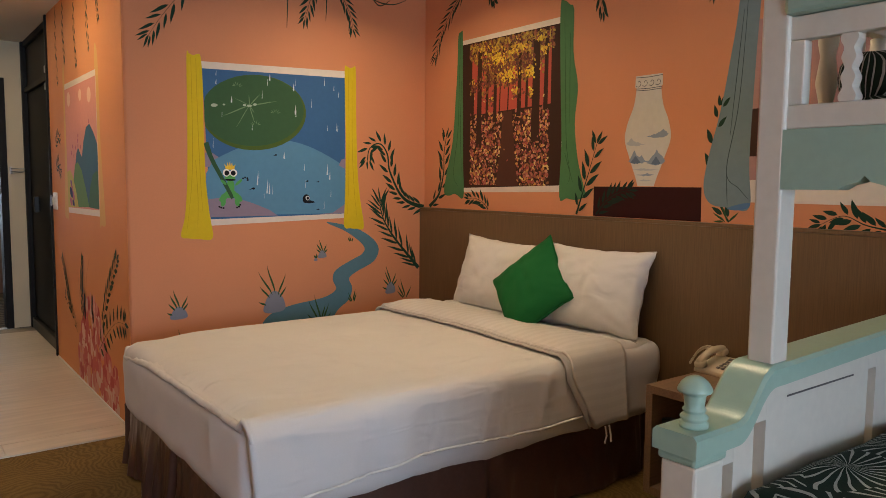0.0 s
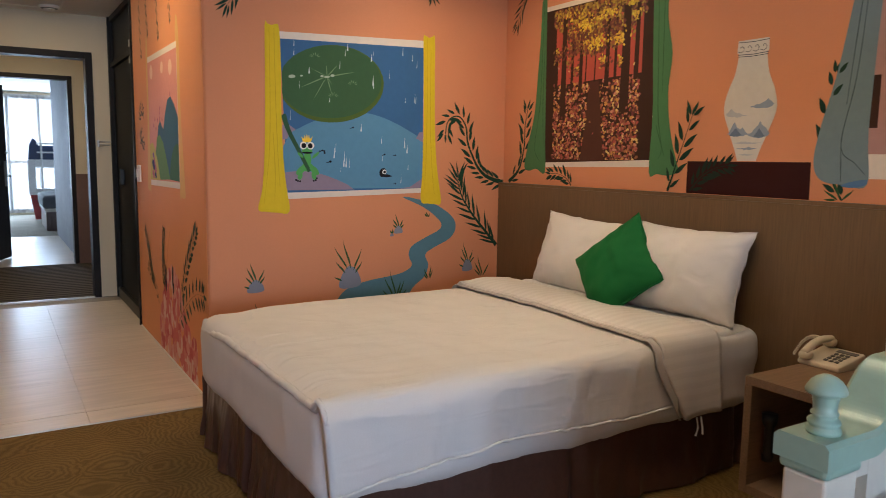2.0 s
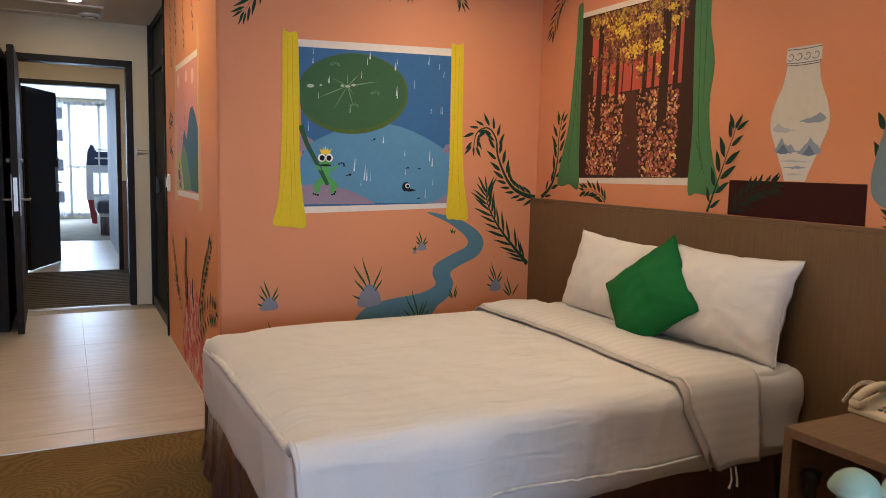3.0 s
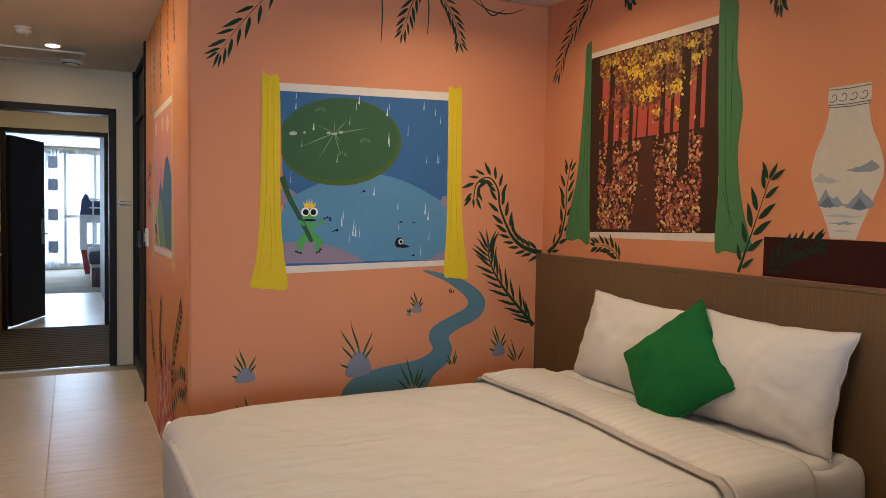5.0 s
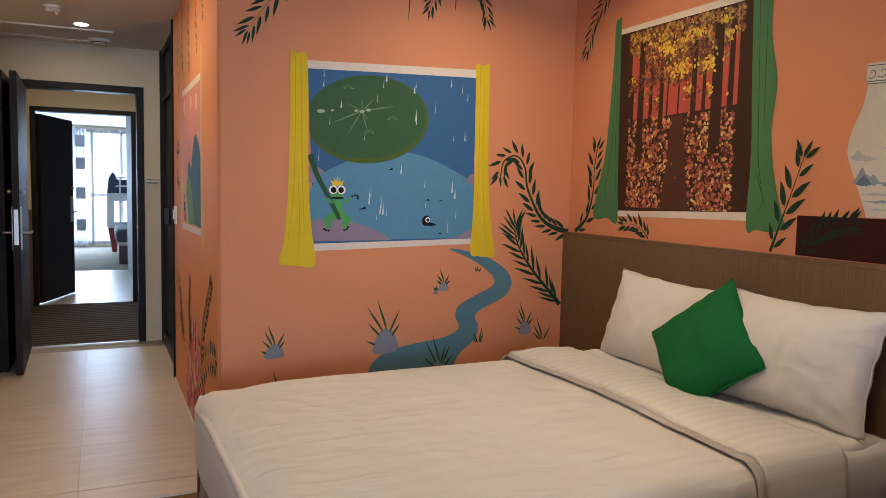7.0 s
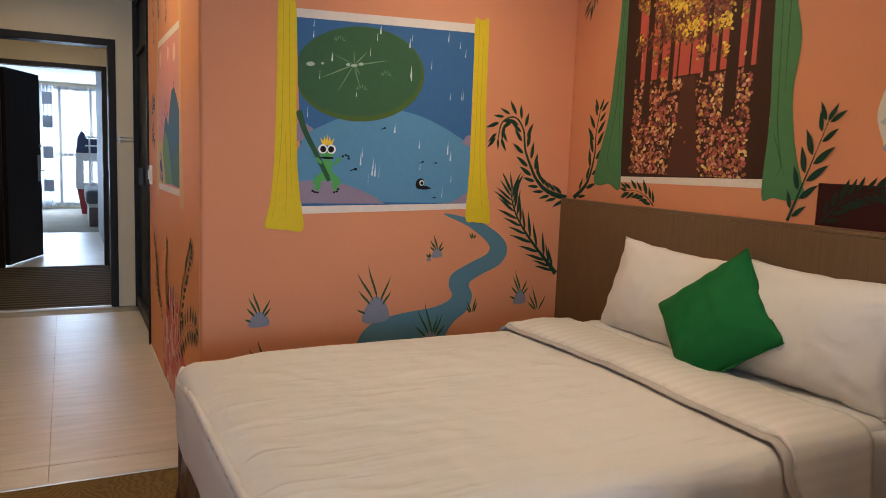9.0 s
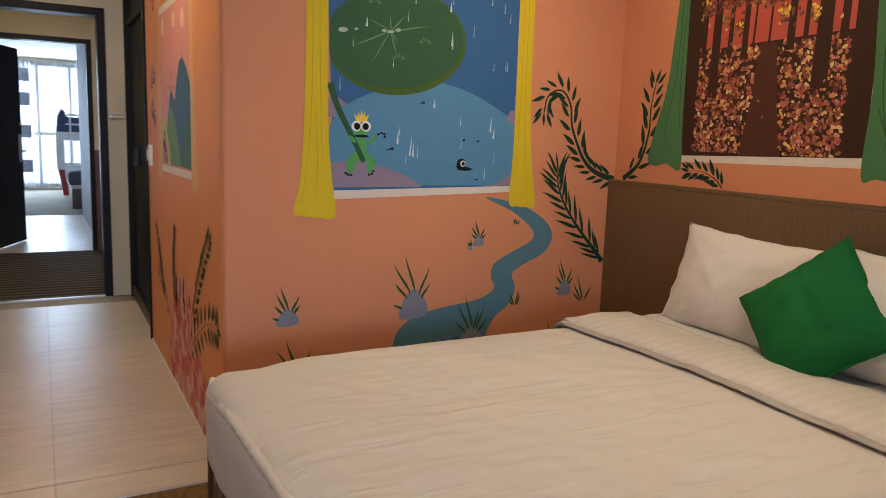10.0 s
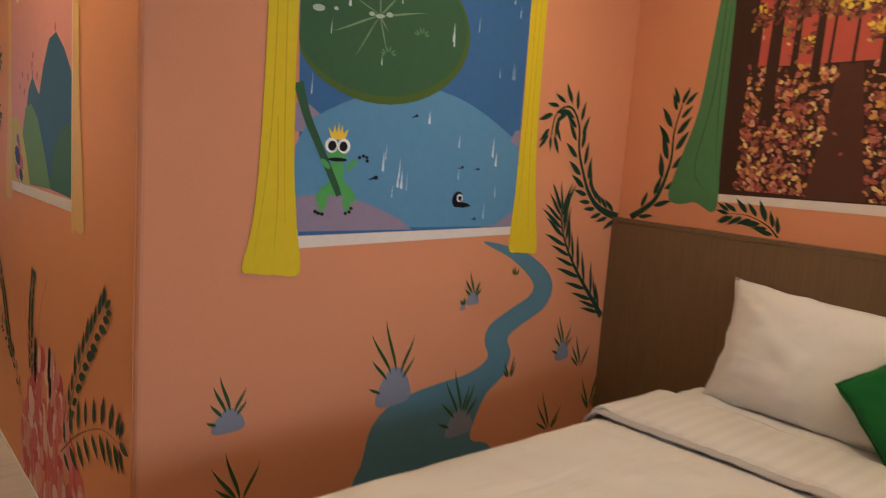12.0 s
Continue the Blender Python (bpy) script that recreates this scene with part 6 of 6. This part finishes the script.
frond("painted_fern", head_wall, [(3.68, 1.14), (3.74, 1.25), (3.765, 1.45), (3.735, 1.62)], 6, 0.085, 0.03, angle=0.55, d=0.004, label="painted dark green leaves behind the painted curtain")
tuft("painted_grass", head_wall, 3.69, 1.14, 0.10, None, 4, 2.2)
frond("painted_fern", head_wall, [(3.06, 1.14), (3.14, 1.155), (3.22, 1.185), (3.30, 1.15)], 8, 0.07, 0.022, angle=0.8)

# ---- murals: hall wall ----
hallm = thing("painted_hill_window", "painted window with a pink sky and rounded blue and green hills", "mural", hall_wall(6.9, 1.1, 0))
hl, hr, hb0, ht = 7.32, 6.44, 1.075, 1.905
patch("yellow_curtain", hall_wall, [(hr + 0.02, 1.97), (hr - 0.06, 1.96), (hr - 0.07, 1.5), (hr - 0.13, 1.1), (hr - 0.12, 1.04), (hr - 0.04, 1.04), (hr + 0.01, 1.1)], 0.006, paint("pale_yellow", (0.66, 0.40, 0.14)), hallm, 4, "pale yellow painted curtain")
patch("yellow_curtain", hall_wall, [(hl - 0.01, 1.97), (hl + 0.05, 1.96), (hl + 0.06, 1.5), (hl + 0.12, 1.1), (hl + 0.10, 1.04), (hl + 0.03, 1.04), (hl, 1.1)], 0.006, paint("pale_yellow", (0.66, 0.40, 0.14)), hallm, 4, "pale yellow painted curtain")
patch("white_frame", hall_wall, [(hl, hb0), (hr, hb0 + 0.01), (hr, ht), (hl, ht)], 0.0065, paint("warm_white", (0.70, 0.64, 0.57)), hallm)
patch("pink_sky", hall_wall, [(hl, hb0 + 0.035), (hr + 0.005, hb0 + 0.045), (hr + 0.005, ht - 0.035), (hl, ht - 0.035)], 0.0072, paint("pink_sky", (0.62, 0.27, 0.22)), hallm)
patch("blue_hills", hall_wall, [(7.12, 1.15), (7.10, 1.30), (7.02, 1.45), (6.96, 1.49), (6.90, 1.45), (6.86, 1.43), (6.80, 1.52), (6.72, 1.60), (6.63, 1.615), (6.53, 1.56), (hr + 0.006, 1.49), (hr + 0.006, 1.13)], 0.0079, paint("hill_blue", (0.03, 0.10, 0.16)), hallm, 0, "dark blue rounded hills")
patch("dark_green_hill", hall_wall, [(6.72, 1.13), (6.66, 1.25), (6.58, 1.32), (6.50, 1.34), (hr + 0.006, 1.34), (hr + 0.006, 1.125)], 0.0083, paint("hill_dark_green", (0.04, 0.12, 0.06)), hallm)
patch("green_hill", hall_wall, [(7.14, 1.115), (7.13, 1.28), (7.07, 1.385), (6.98, 1.40), (6.88, 1.35), (6.78, 1.24), (6.70, 1.13)], 0.0087, paint("hill_green", (0.11, 0.23, 0.07)), hallm)
patch("yellow_hill", hall_wall, [(hl - 0.002, 1.113), (hl - 0.002, 1.34), (7.22, 1.355), (7.14, 1.31), (7.06, 1.22), (7.0, 1.118)], 0.0091, paint("hill_yellow", (0.50, 0.42, 0.10)), hallm)
for u, v, s, c in ((7.20, 1.27, 0.03, "plain_mauve"), (7.21, 1.21, 0.05, "plain_navy"), (7.15, 1.19, 0.045, "plain_rose"), (7.22, 1.15, 0.04, "plain_rose"), (7.15, 1.145, 0.035, "plain_navy"), (7.18, 1.24, 0.03, "plain_rose")):
    col = {"plain_mauve": (0.20, 0.10, 0.22), "plain_navy": (0.02, 0.03, 0.10), "plain_rose": (0.42, 0.12, 0.16)}[c]
    patch("colour_blot", hall_wall, oval(u, v, s, s * 0.6, 0.5, 14), 0.0095 + s * 0.01, paint(c, col), hallm)
for u, v, s in ((6.62, 1.78, 0.05), (6.86, 1.80, 0.04), (7.20, 1.80, 0.05)):
    patch("pale_cloud", hall_wall, oval(u, v, s, s * 0.9, 0, 18), 0.0079, paint("cloud_pink", (0.72, 0.48, 0.36)), hallm)
bm = bmesh.new()
for u, v in ((6.96, 1.50), (6.965, 1.53), (6.95, 1.56), (6.64, 1.63), (7.12, 1.50), (7.09, 1.44), (7.03, 1.49), (6.89, 1.49), (7.16, 1.46)):
    shape(bm, hall_wall, oval(u, v, 0.012, 0.014, 0.4, 10), 0.0092)
part("small_marks", bm, paint("plain_rose", (0.42, 0.12, 0.16)), hallm)
rose = thing("painted_flower_bed", "painted pink and red flowers with green stalks on hall wall", "mural", hall_wall(6.6, 0.3, 0))
M_ROSE_DABS = island_material("rose_dabs", [(0.55, 0.10, 0.09), (0.62, 0.26, 0.20), (0.48, 0.05, 0.05), (0.66, 0.42, 0.34), (0.58, 0.17, 0.14)])
bm = bmesh.new()
rng = random.Random(3)
for i in range(330):
    u = rng.uniform(6.15, 7.15)
    top = 0.22 + 0.38 * math.exp(-((u - 6.72) / 0.28) ** 2)
    v = 0.02 + (top) * rng.random()
    shape(bm, hall_wall, oval(u, v, rng.uniform(0.022, 0.045), rng.uniform(0.025, 0.06), rng.uniform(-0.3, 0.3), 9), 0.004 + 0.00001 * i)
tagged(part("petals", bm, M_ROSE_DABS, rose, "dabs of pink and red paint"), kind="stuff")
for pts, n, l, w, a in (([(6.48, 0.43), (6.365, 0.608), (6.222, 0.756), (6.094, 0.871)], 11, 0.085, 0.032, 0.75), ([(6.56, 0.30), (6.361, 0.426), (6.132, 0.525), (5.96, 0.545)], 9, 0.105, 0.036, 1.25),
                        ([(6.99, 0.407), (6.998, 0.563), (6.988, 0.68), (6.951, 0.796)], 11, 0.055, 0.03, 0.6), ([(7.327, 0.389), (7.415, 0.507), (7.494, 0.631), (7.589, 0.745)], 12, 0.055, 0.03, 0.6), ([(7.18, 0.30), (7.28, 0.40), (7.40, 0.46), (7.52, 0.50)], 7, 0.06, 0.02, 0.8)):
    frond("painted_flower_bed", hall_wall, pts, n, l, w, parent=rose, angle=a, stem=0.006, d=0.008, gap=0.012, mat=paint("olive_leaf", (0.035, 0.065, 0.03)))
bm = bmesh.new()
for pts in ([(6.899, 0.465), (6.881, 0.592), (6.83, 0.724), (6.749, 0.821)], [(7.0, 0.40), (7.06, 0.56), (7.10, 0.70)], [(6.52, 0.40), (6.48, 0.52), (6.40, 0.60)]):
    ribbon(bm, hall_wall, spline(pts, 8), [0.004, 0.003], 0.008)
part("thin_stalks", bm, paint("rust_line", (0.30, 0.08, 0.03)), rose)
for u, v in ((6.72, 0.52), (6.70, 0.47), (6.92, 0.55), (6.93, 0.50), (6.71, 0.57), (6.92, 0.46)):
    part("dark_bud", shape(bmesh.new(), hall_wall, oval(u, v, 0.018, 0.04, 0.1, 12), 0.0095), paint("mural_black", (0.008, 0.008, 0.012)), rose)
for k, (u, lo) in enumerate(((6.35, 2.17), (6.60, 2.05), (6.95, 2.0), (7.30, 2.06), (7.55, 1.95))):
    frond("painted_hanging_fern", hall_wall, [(u, 2.44), (u + 0.02, (2.44 + lo) / 2), (u - 0.01, lo)], 8, 0.05, 0.02, angle=0.6)
frond("painted_hanging_fern", hall_wall, [(7.70, 1.52), (7.62, 1.58), (7.55, 1.57)], 6, 0.07, 0.02, angle=0.9)
frond("painted_hanging_fern", hall_wall, [(7.70, 1.36), (7.63, 1.40), (7.56, 1.34)], 6, 0.07, 0.02, angle=0.9)
for ob in list(bpy.data.objects):
    if ob.name.split(".")[0] in ("rain_drops", "black_marks", "dew_drops", "small_marks", "pad_splash"):
        tagged(ob, kind="stuff")
